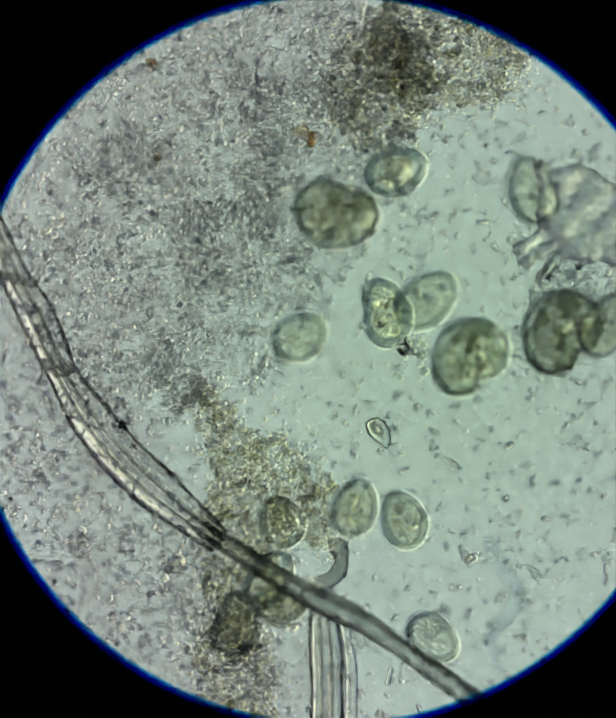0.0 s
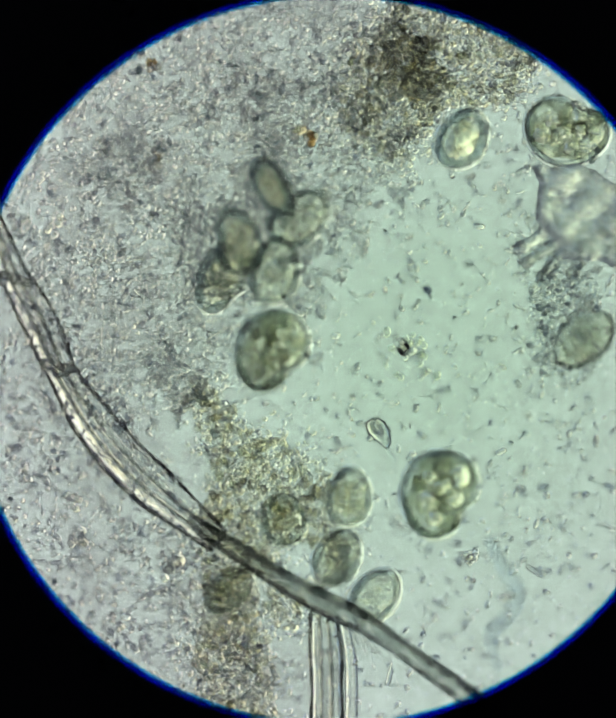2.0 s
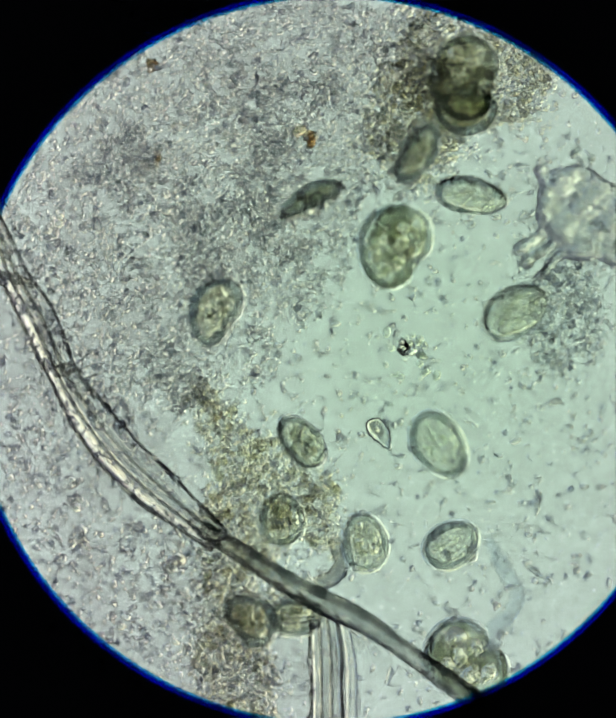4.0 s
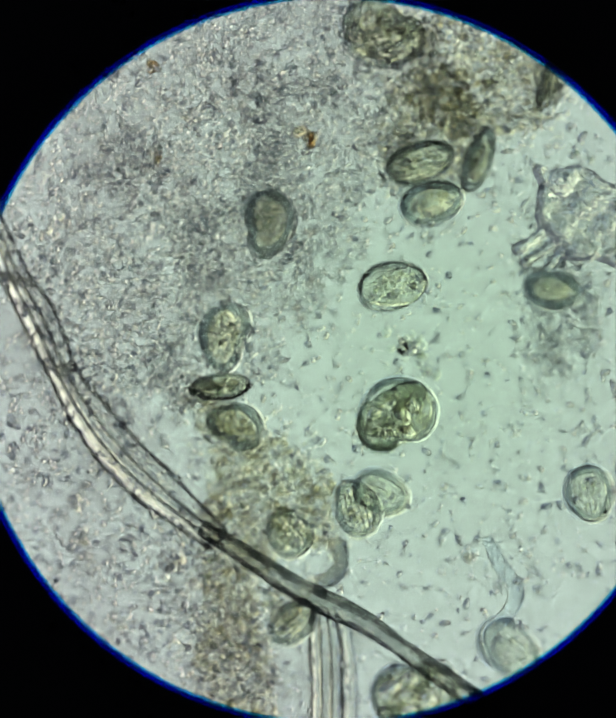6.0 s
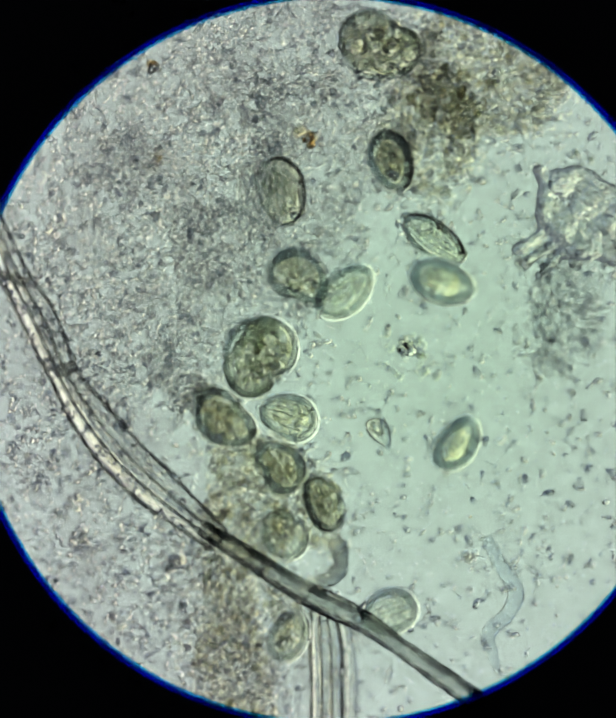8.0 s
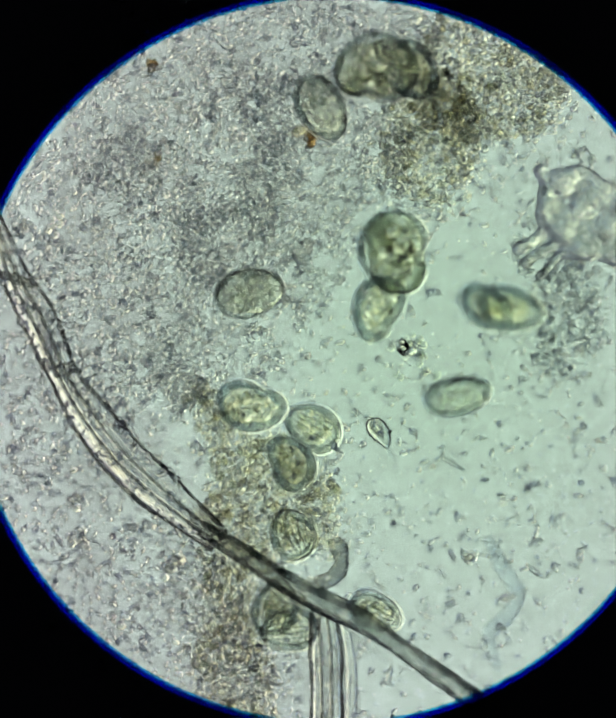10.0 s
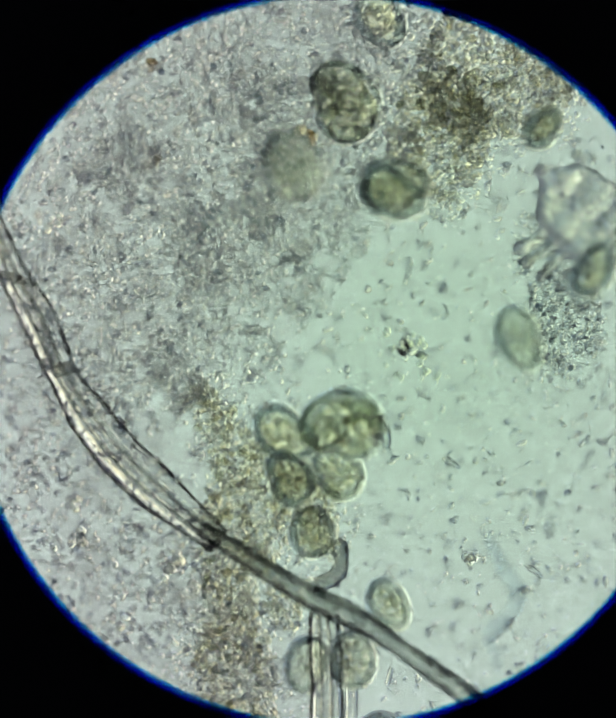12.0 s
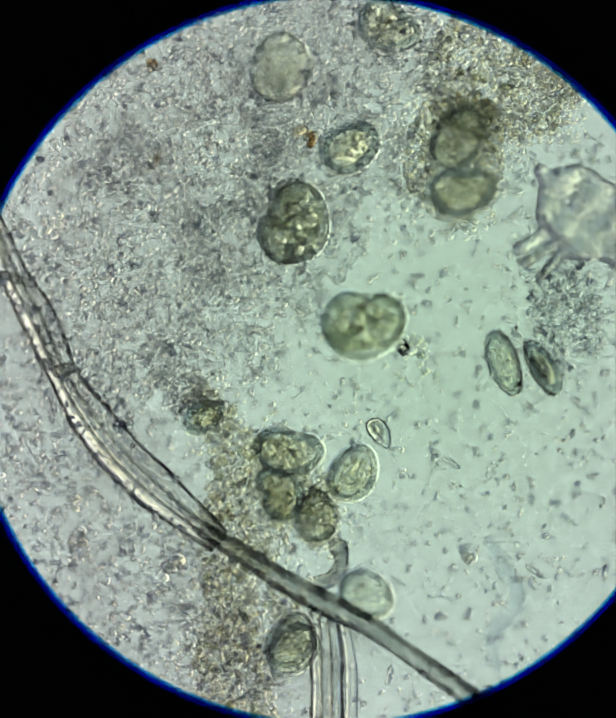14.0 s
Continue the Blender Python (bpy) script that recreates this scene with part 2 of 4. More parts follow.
def patch(name, lobes, height, edge=0.03, rough=0.004, step=0.004, seed=0, lump=0.35, base=0.003, holes=(), mirror=False):
    """A low mound of matter on the slide whose outline is the union of the strokes."""
    a = np.array(lobes)
    m = a[:, 4].max() + 0.02
    xs = np.arange(min(a[:, 0].min(), a[:, 2].min()) - m, max(a[:, 0].max(), a[:, 2].max()) + m, step)
    ys = np.arange(min(a[:, 1].min(), a[:, 3].min()) - m, max(a[:, 1].max(), a[:, 3].max()) + m, step)
    gx, gy = np.meshgrid(xs, ys, indexing="ij")
    d = blob_depth(gx, gy, lobes, rough, seed)
    for x, y, r in holes:
        d = np.minimum(d, np.hypot(gx - x, gy - y) - r)
    near = d > -step * 0.9
    ddx, ddy = np.gradient(d, step)
    size = np.hypot(ddx, ddy) + 1e-6
    out = near & (d < 0.4 * step)
    sx, sy = np.where(out, (-d) * ddx / size, 0), np.where(out, (-d) * ddy / size, 0)
    px, py = gx + sx, gy + sy
    dd = np.where(out, 0, d)
    rise = np.clip(dd / edge, 0, 1)
    rise = np.sqrt(np.clip(1 - (1 - rise) ** 2, 0, 1))
    wave = np.sin(px * 130 + seed) * np.sin(py * 117 + 2 * seed) + 0.7 * np.sin(px * 71 + py * 93 + seed)
    pz = base + 0.001 + height * rise * (1 - lump * 0.5 + lump * 0.5 * wave)
    index = -np.ones(near.shape, int)
    index[near] = np.arange(near.sum())
    n = int(near.sum())
    top = np.stack([px[near], py[near], pz[near]], 1)
    low = np.stack([px[near], py[near], -pz[near] if mirror else np.full(n, base)], 1)
    cells = near[:-1, :-1] & near[1:, :-1] & near[1:, 1:] & near[:-1, 1:]
    i, j = np.nonzero(cells)
    quad = np.stack([index[i, j], index[i + 1, j], index[i + 1, j + 1], index[i, j + 1]], 1)
    faces = [*quad, *(quad[:, ::-1] + n)]
    count = {}
    for q in quad:
        for a0, b0 in zip(q, np.roll(q, -1)):
            count[(a0, b0)] = 1
    faces += [(b0, a0, a0 + n, b0 + n) for a0, b0 in count if (b0, a0) not in count]
    return mesh_from(name, np.concatenate([top, low]), faces)


# ---- structure: illuminator, stage, slide, diaphragm ----
tagged(part("diffuser_plate", lathe("diffuser_plate", [(1.85, -3.0), (1.85, -3.012)], 96, False), FROST),
       "white frosted glass plate over the lamp", kind="structure")
# Unseen filter, added to give bent rays brighter, yellow or blue light.
filt = tagged(part("added_filter", lathe("added_filter", [(1.48, 0.004), (1.48, -0.004)], 128, False), FILTER),
              "added unseen grey-green filter disc on the diffuser that shapes edge glow", kind="structure")
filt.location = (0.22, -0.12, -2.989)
tagged(part("lamp_house", lathe("lamp_house", [(1.85, -3.4), (1.94, -3.4), (1.94, -2.98), (1.85, -2.98)], 96), BLACK),
       "black metal lamp house under the stage", kind="structure")
tagged(part("stage_plate", lathe("stage_plate", [(0.82, -0.06), (1.0, -0.06), (1.0, -0.022), (0.82, -0.022)], 96), BLACK),
       "black metal microscope stage with a round opening", kind="structure")
for k in range(4):
    tagged(part("stage_pillar", tube("stage_pillar", [(r * math.cos((k + 0.5) * math.pi / 2), r * math.sin((k + 0.5) * math.pi / 2), z) for r, z in ((1.89, -2.98), (1.80, -1.5), (0.95, -0.06))],
           [0.035, 0.035], 16), BLACK), "black metal pillar that carries the stage", kind="structure")
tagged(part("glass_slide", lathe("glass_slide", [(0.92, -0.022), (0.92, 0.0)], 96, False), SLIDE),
       "glass slide lying on the stage, its radial tint painting uneven light", kind="structure")
tagged(part("water", lathe("water", [(0.66, 0.0025), (0.66, 0.0005)], 96, False), WATER),
       "thin film of pond water on the slide", kind="structure")
STOP = 0.40145
ring = tagged(part("field_diaphragm", lathe("field_diaphragm", [
    (0.70, 0.003), (0.76, 0.003), (0.76, 0.054), (STOP, 0.049), (STOP, 0.046), (0.70, 0.043)]), BLACK),
    "black round field stop that frames the view", kind="structure")
ring.location = (0.0273, -0.001, 0)
# Rings added inside the stop to paint the lens's blue and cyan fringe.
for name, mat, r0, r1, z in (("blue_edge", BLUE, STOP - 0.0051, STOP, 0.0485), ("cyan_edge", CYAN, STOP - 0.0077, STOP - 0.0051, 0.0485)):
    part(name, lathe(name, [(r0, z), (r1, z), (r1, z - 0.002), (r0, z - 0.002)]), mat, ring, "thin %s rim of the opening" % name.split("_")[0])


def scatter(rng, n, lobes, rough=0.01, low=0.004, high=0.03):
    """Random places inside a union of strokes."""
    a = np.array(lobes)
    m = a[:, 4].max()
    got = []
    while len(got) < n:
        x = rng.uniform(min(a[:, 0].min(), a[:, 2].min()) - m, max(a[:, 0].max(), a[:, 2].max()) + m, 4000)
        y = rng.uniform(min(a[:, 1].min(), a[:, 3].min()) - m, max(a[:, 1].max(), a[:, 3].max()) + m, 4000)
        ok = blob_depth(x, y, lobes, rough, 3.0) > 0
        got += list(zip(x[ok], y[ok]))
    got = np.array(got[:n])
    return np.column_stack([got, rng.uniform(low, high, n)])


def bead(x, y, z, half, r, turn, slope=0.95, seed=0):
    """A clear roof-shaped prism with a flat base, sloped to show the filter's bright edge: half its ridge's length, its
    radius, and the turn of its ridge.
    """
    verts, faces, n = [], [], 28
    for share, up in ((1.0, 0.0), (0.94, 0.06), (0.25, 0.72), (0.10, 0.82)):
        for k in range(n):
            u = 2 * math.pi * k / n
            w = r * share * (1 + 0.10 * math.sin(3 * u + seed) + 0.06 * math.sin(5 * u + 2 * seed))
            px, py = w * math.cos(u) + math.copysign(half, math.cos(u)) * min(1, 3 * abs(math.cos(u))), w * math.sin(u)
            verts.append((x + px * math.cos(turn) - py * math.sin(turn), y + px * math.sin(turn) + py * math.cos(turn), z + up * r * slope))
    for j in range(3):
        faces += [(j * n + k, j * n + (k + 1) % n, (j + 1) * n + (k + 1) % n, (j + 1) * n + k) for k in range(n)]
    return mesh_from("bead", verts, faces + [tuple(range(n))[::-1], tuple(range(3 * n, 4 * n))])


# ---- background matter ----
rng = np.random.default_rng(7)
FIELD = [(*(0.0275, -0.0010), *(0.0280, -0.0010), 0.41)]
LAWN = [(*(-0.1715, 0.1120), *(-0.0565, 0.2670), 0.17), (*(-0.1865, 0.0420), *(-0.1715, 0.2420), 0.11), (*(-0.0265, 0.3020), *(0.0435, 0.3470), 0.10)]
CLUSTERS = [(*(-0.1165, 0.1520), *(-0.1115, 0.1020), 0.027), (*(-0.0465, 0.2420), *(-0.0565, 0.1620), 0.025), (*(-0.1715, 0.0070), *(-0.1365, -0.0330), 0.02),
            (*(-0.0165, 0.1195), *(0.0235, 0.0920), 0.012), (*(-0.1865, 0.2220), *(-0.2165, 0.2020), 0.03), (*(-0.1065, 0.2720), *(0.0085, 0.2970), 0.015)]
lawn = scatter(rng, 6500, LAWN, 0.03)
lawn[:, 2] = 0.010 + 0.050 * rng.random(6500) ** 1.35
tagged(part("bacteria_lawn", grains("bacteria_lawn", lawn, rng.uniform(0.0013, 0.0029, 6500), rng, (1.0, 1.7)), BACTERIA_PALE),
       "dense grey lawn of tiny bacteria on the slide", "bacteria", kind="stuff")
tagged(part("bacteria_clusters", grains("bacteria_clusters", scatter(rng, 2600, CLUSTERS, 0.014, 0.008, 0.056), rng.uniform(0.0010, 0.0022, 2600), rng), BACTERIA),
       "dark tight clusters of tiny bacteria", "bacteria", kind="stuff")
shoals = []
for k in range(6):
    shoals.append(tagged(part("scattered_bacteria", grains("scattered_bacteria", scatter(rng, 420, FIELD, 0.0, 0.004, 0.05), 0.0010 + 0.0024 * rng.random(420) ** 2.2, rng, (1.0, 2.2)), BACTERIA_PALE),
                         "loose tiny bacteria scattered through the water", "bacteria", kind="stuff"))
    shoals.append(tagged(part("dark_bacteria", grains("dark_bacteria", scatter(rng, 150, FIELD, 0.0, 0.006, 0.05), 0.0011 + 0.0027 * rng.random(150) ** 2.0, rng, (1.0, 1.5)), BACTERIA_DARK),
                         "loose dark bacteria and specks in the water", "bacteria", kind="stuff"))
    shoals.append(tagged(part("drifting_bacteria", grains("drifting_bacteria", scatter(rng, 190, [(0.0275, -0.001, 0.028, -0.001, 0.365)], 0.0, 0.05, 0.10), 0.0012 + 0.0026 * rng.random(190) ** 1.8, rng, (1.0, 2.0)), BACTERIA_DARK),
                         "loose bacteria drifting high in the water", "bacteria", kind="stuff"))
BELOW = [(*(-0.2965, -0.0580), *(-0.1715, -0.2730), 0.09), (*(-0.1715, -0.2730), *(-0.1065, -0.3580), 0.07)]
tagged(part("edge_bacteria", grains("edge_bacteria", scatter(rng, 1500, BELOW, 0.02, 0.01, 0.055), rng.uniform(0.0013, 0.0027, 1500), rng, (1.0, 2.0)), BACTERIA_DARK),
       "loose dark bacteria beyond the plant fibre", "bacteria", kind="stuff")
# The last three strokes paint the view's greyer, less green side into the film.
FILM = LAWN + [(*(-0.2465, 0.1820), *(-0.1265, 0.3170), 0.10), (*(-0.3065, 0.0120), *(-0.1715, -0.2580), 0.13), (*(-0.1715, -0.2580), *(-0.0565, -0.3880), 0.11)]
for k in range(4):
    thin = [(x0, y0, x1, y1, r * (1.12 - 0.2 * k)) for x0, y0, x1, y1, r in FILM]
    tagged(part("slime_tint_film", patch("slime_tint_film", thin, 0.004, 0.06, 0.024, 0.005, 2 + k, base=0.0030 + 0.0011 * k), HAZE),
           "thin slime film under the lawn whose grey tint also paints colour falloff", "slime", kind="stuff")


# ---- detritus ----
def detritus_mass(name, lobes, height, n, seed, label, category="detritus", mat=None, size=(0.0013, 0.0032), rough=0.004, grain=None, edge=0.02, core=(), lump=0.35, stretch=(1.0, 1.8), crumbs=0, bed=None, lift=0.0034):
    rng = np.random.default_rng(seed)
    thing = part(name, patch(name, lobes, height, edge, rough, 0.004, seed, lump, lift + 0.0004 * (seed % 5)), mat or DETRITUS)
    tagged(thing, label, category)
    part("grit", grains("grit", scatter(rng, n, lobes, 0.006, *(bed or (height * 0.5, height * 1.15))), rng.uniform(*size, n), rng, stretch),
         grain or DETRITUS_GRAIN, thing, "tiny yellowish and dark grains")["kind"] = "stuff"
    fringe = [(x0, y0, x1, y1, r + 0.020) for x0, y0, x1, y1, r in lobes]
    part("loose_grit", grains("loose_grit", scatter(rng, n // 3, fringe, 0.012, 0.005, height), rng.uniform(*size, n // 3), rng, stretch), grain or DETRITUS_GRAIN, thing, "loose grains round the edge")["kind"] = "stuff"
    if crumbs:
        part("crumb_heap", grains("crumb_heap", scatter(rng, crumbs, lobes, 0.006, height * 0.3, height), rng.uniform(0.0022, 0.0050, crumbs), rng, (1.0, 1.7), lumpy(seed)), CRUMB, thing, "dark and amber crumbs")["kind"] = "stuff"
    if core:
        part("dense_core", patch("dense_core", core, height * 0.75, 0.015, 0.006, 0.004, seed + 3, base=0.0062 + 0.0007 * (seed % 5)), DENSE, thing, "darker dense middle")
    return thing


detritus_mass("detritus_column", [(*(-0.1115, -0.0480), *(-0.0715, -0.1130), 0.022), (*(-0.0665, -0.1180), *(-0.0365, -0.1380), 0.045), (*(-0.0665, -0.1380), *(-0.0715, -0.1980), 0.045),
              (*(-0.0815, -0.2080), *(-0.0865, -0.3080), 0.030), (*(-0.0865, -0.3080), *(-0.0715, -0.3880), 0.040), (*(0.0085, -0.1480), *(0.0135, -0.1880), 0.022), (*(-0.0340, -0.2630), *(-0.0240, -0.2730), 0.022)],
              0.028, 2300, 11, "dark olive heap of grainy plant detritus on the slide", crumbs=260,
              core=[(*(0.0060, -0.1505), *(0.0145, -0.1905), 0.016), (*(-0.1090, -0.0530), *(-0.0765, -0.1130), 0.014), (*(-0.0715, -0.1180), *(-0.0515, -0.1580), 0.032), (*(-0.0865, -0.1680), *(-0.0615, -0.2030), 0.030), (*(-0.0865, -0.2180), *(-0.0840, -0.3180), 0.028), (*(-0.0815, -0.3230), *(-0.0665, -0.3880), 0.032)])
clump = detritus_mass("detritus_clump", [(*(0.0710, 0.3270), *(0.0635, 0.2770), 0.042), (*(0.0435, 0.2720), *(0.0785, 0.2470), 0.026), (*(0.0985, 0.3270), *(0.0935, 0.2670), 0.030)],
                      0.027, 1150, 12, "dark grainy olive clump of bacteria and slime", rough=0.011, crumbs=90)
wing = detritus_mass("detritus_clump", [(*(0.1135, 0.3570), *(0.1935, 0.3520), 0.045), (*(0.1135, 0.3170), *(0.1835, 0.3220), 0.045), (*(0.1935, 0.3620), *(0.2185, 0.3470), 0.030), (*(0.1285, 0.3920), *(0.1735, 0.3870), 0.040)],
                     0.027, 1900, 16, "wide grainy olive sheet of bacteria beside the clump", rough=0.011, crumbs=120,
                     core=[(*(0.1835, 0.3570), *(0.2035, 0.3470), 0.024)])
detritus_mass("bacteria_jelly", [(*(0.2885, 0.1720), *(0.3335, 0.1420), 0.040), (*(0.2685, 0.1570), *(0.2935, 0.1320), 0.022), (*(0.2525, 0.2045), *(0.2635, 0.1770), 0.007),
              (*(0.2660, 0.1920), *(0.3035, 0.1870), 0.010), (*(0.2285, 0.1195), *(0.2685, 0.1470), 0.006), (*(0.2385, 0.1045), *(0.2760, 0.1320), 0.006), (*(0.2535, 0.0920), *(0.2835, 0.1220), 0.006),
              (*(0.2835, 0.1195), *(0.3365, 0.1195), 0.012)],
              0.036, 330, 13, "pale lumpy jelly of bacteria with a spiky edge", "jelly", JELLY, (0.0013, 0.0024), 0.0015, BACTERIA, 0.009, stretch=(1.8, 3.4), bed=(0.004, 0.016), lift=0.042)
detritus_mass("bacteria_mat", [(*(0.2685, 0.0720), *(0.2735, 0.0120), 0.030), (*(0.2885, 0.0720), *(0.2935, 0.0320), 0.03)],
              0.010, 340, 14, "loose pale mat of bacteria", "bacteria", SMUDGE, (0.0013, 0.0027), 0.014, BACTERIA, stretch=(1.2, 2.6))


tagged(part("slime_smudge", patch("slime_smudge", [(*(-0.0640, 0.1570), *(-0.0415, 0.1770), 0.018), (*(-0.0415, 0.1920), *(-0.0315, 0.2320), 0.014), (*(-0.0265, 0.2520), *(-0.0165, 0.2620), 0.010)], 0.016, 0.02, 0.006, 0.004, 6, base=0.0058), SMUDGE),
       "faint grey smudge of slime on the lawn", "slime")


# ---- fibres ----
def fibre(name, points, radii, nodes, label, mat, strands, z, ridges=(), ridge_size=1.0):
    pts = [(x, y, z) for x, y in points]
    thing = tagged(part(name, tube(name, pts, radii, 20, 10, 0.08), mat), label, "fibre")
    line = np.array(pts)
    wide = np.interp(np.linspace(0, 1, len(pts)), np.linspace(0, 1, len(radii)), radii)
    way = np.gradient(line[:, :2], axis=0)
    way /= np.linalg.norm(way, axis=1)[:, None]
    side = np.column_stack([-way[:, 1] * wide, way[:, 0] * wide, np.zeros(len(line))])
    for k, (off, r) in enumerate(strands):
        part("lumen", tube("lumen", [tuple(p) for p in line + side * off], [r, r], 10, 10, 0.1, k + 3), LUMEN, thing, "bright hollow strand")
    # Strands far from the axis draw the fibre's dark outline, the others its stripes.
    for k, off in enumerate(ridges):
        rise = np.column_stack([np.zeros((len(line), 2)), wide * math.sqrt(1 - off * off)])
        part("ridge", tube("ridge", [tuple(p) for p in line + side * off + rise], [ridge_size * r for r in (0.0016, 0.0020, 0.0014, 0.0020)], 8, 10, 0.3, k + 9),
             FIBRE_DARK, thing, "thin dark strand drawn along the fibre for its stripes and outline")
    for (x0, y0), (x1, y1), r in nodes:
        part("joint", tube("joint", [(x0, y0, z), ((x0 + x1) / 2, (y0 + y1) / 2, z), (x1, y1, z)], [r * 0.7, r, r * 0.7], 14, 6, 0.2), FIBRE_DARK, thing, "dark thickened joint")
    return thing


fibre("plant_fibre", [(-0.3665, 0.1920), (-0.3365, 0.1320), (-0.3190, 0.0895), (-0.2925, 0.0420), (-0.2655, -0.0190), (-0.2390, -0.0605), (-0.2055, -0.1030), (-0.1690, -0.1380), (-0.1365, -0.1655), (-0.0965, -0.1980)],
      [0.012, 0.013, 0.016, 0.021, 0.017, 0.023, 0.026, 0.025, 0.021, 0.014],
      [((-0.3365, 0.0920), (-0.2965, 0.0820), 0.006), ((-0.2790, -0.0155), (-0.2540, -0.0080), 0.008)],
      "pale striped hollow plant fibre in jointed lengths", FIBRE, [(0.36, 0.0034), (0.0, 0.0030), (-0.34, 0.0034)], 0.028, (0.9, 0.2, -0.28, -0.9), 1.0)
fibre("dark_fibre", [(-0.1165, -0.1830), (-0.0765, -0.2080), (-0.0265, -0.2405), (0.0135, -0.2630), (0.0635, -0.2880), (0.1135, -0.3230), (0.1635, -0.3580), (0.1845, -0.3730)],
      [0.009, 0.011, 0.013, 0.014, 0.010, 0.012, 0.012], [], "dark rough plant fibre crossing the slide", FIBRE_GREY, [(0.0, 0.0042), (-0.42, 0.0016)], 0.050, (0.75, -0.75, 0.45), 1.6)
fibre("short_fibre", [(0.0160, -0.2730), (0.0195, -0.3180), (0.0205, -0.3580), (0.0205, -0.4180)], [0.014, 0.019, 0.018, 0.020], [],
      "pale striped plant fibre under the dark fibre", FIBRE, [(0.55, 0.0038), (0.0, 0.0042), (-0.55, 0.0038)], 0.024, (0.28, -0.3, 0.92, -0.92))
fibre("side_strand", [(0.0385, -0.2830), (0.0460, -0.3230), (0.0475, -0.3580), (0.0465, -0.4180)], [0.004, 0.006, 0.007, 0.007], [],
      "thin pale strand beside the short fibre", FIBRE, [(0.0, 0.002)], 0.014)
tagged(part("wavy_thread", tube("wavy_thread", [(*(0.1935, -0.1930), 0.075), (*(0.2085, -0.2230), 0.075), (*(0.2260, -0.2530), 0.075), (*(0.2160, -0.2780), 0.075),
       (*(0.1960, -0.2980), 0.075), (*(0.2010, -0.3230), 0.075), (*(0.2060, -0.3380), 0.075)], [0.005, 0.008, 0.009, 0.008, 0.008, 0.006, 0.003], 12), THREAD),
       "faint bluish wavy thread adrift in the water", "thread")
tagged(part("curled_thread", tube("curled_thread", [(*(0.0085, -0.2455), 0.02), (*(0.0260, -0.2390), 0.022), (*(0.0360, -0.2255), 0.022), (*(0.0345, -0.2080), 0.022), (*(0.0275, -0.1955), 0.02)],
       [0.006, 0.008, 0.010, 0.007, 0.009, 0.005], 14, 10, 0.5), FIBRE_DARK), "short dark curled thread by the fibre", "thread")


# ---- small things ----
def speck(name, x, y, z, r, mat, label, category, seed, lumps=6, spread=1.3):
    """A little heap of grains stuck together."""
    rng = np.random.default_rng(seed)
    q = rng.normal(size=(lumps, 3)) * (r * spread * 0.5, r * spread * 0.5, r * 0.3)
    return tagged(part(name, grains(name, q + (x, y, z), rng.uniform(0.45, 0.8, lumps) * r, rng, (1.0, 1.5)), mat), label, category)


def rod(x, y, length, turn, r, mat, label):
    c, s = math.cos(math.radians(turn)) * length / 2, math.sin(math.radians(turn)) * length / 2
    return tagged(part("rod_bacterium", tube("rod_bacterium", [(x - c, y - s, 0.02), (x, y, 0.021), (x + c, y + s, 0.02)], [r * 0.4, r, r, r, r * 0.4], 10, 6), mat),
                  label, "bacterium", "rod bacteria")


speck("rust_speck", *(-0.1685, 0.3195), 0.03, 0.006, RUST, "small rusty brown speck among the bacteria", "speck", 1)
speck("rust_speck", *(0.0035, 0.2390), 0.03, 0.008, RUST, "rusty brown crumb beside the clump", "speck", 2, 8)
speck("rust_speck", *(-0.1640, 0.2170), 0.03, 0.004, RUST, "small rusty brown speck among the bacteria", "speck", 9)
speck("dark_speck", *(-0.2115, -0.2815), 0.02, 0.006, DETRITUS_GRAIN, "dark lone speck near the edge", "speck", 3)
speck("dark_speck", *(-0.2490, -0.1580), 0.02, 0.006, DETRITUS_GRAIN, "dark crumb below the plant fibre", "speck", 5)
speck("dark_speck", *(-0.1465, -0.2280), 0.02, 0.009, DETRITUS_GRAIN, "dark crumb below the plant fibre", "speck", 6, 9)
speck("dark_speck", *(-0.2465, -0.1930), 0.02, 0.008, DETRITUS_GRAIN, "dark crumb below the plant fibre", "speck", 7, 8)
speck("dark_speck", *(-0.2740, 0.1470), 0.02, 0.008, DETRITUS_GRAIN, "dark crumb among the bacteria", "speck", 8, 7)
speck("dark_speck", *(0.1785, -0.2155), 0.02, 0.007, DETRITUS_GRAIN, "dark speck beside the wavy thread", "speck", 10)
speck("dark_speck", *(0.2895, 0.2230), 0.06, 0.005, STALKED, "dark round speck floating above the jelly", "speck", 21, 5, 0.8)
speck("dark_speck", *(0.3085, 0.2160), 0.06, 0.004, STALKED, "dark round speck floating above the jelly", "speck", 22, 4, 0.8)
speck("grain_cluster", *(0.1135, 0.0060), 0.02, 0.006, GRANULE, "loose cluster of clear grains in open water", "cluster", 11, 26, 5.0)["kind"] = "stuff"
speck("clear_crumb", *(0.1085, 0.0065), 0.030, 0.0085, JELLY, "small clear bright crumb in open water", "crumb", 31, 5, 1.6)
for x, y, turn in ((-0.2165, 0.1045) + (-65, ), (-0.1815, 0.0695) + (-40, ), (-0.1865, 0.1070) + (15, ), (-0.2365, 0.1045) + (-20, ), (0.2460, -0.2305) + (-35, ),
                   (0.0885, -0.3455) + (75, ), (-0.2290, 0.1470) + (-70, ), (0.1560, -0.1130) + (-30, )):
    rod(x, y, 0.022, turn, 0.0030, BACTERIA, "short clear rod-shaped bacterium lying on the slide")

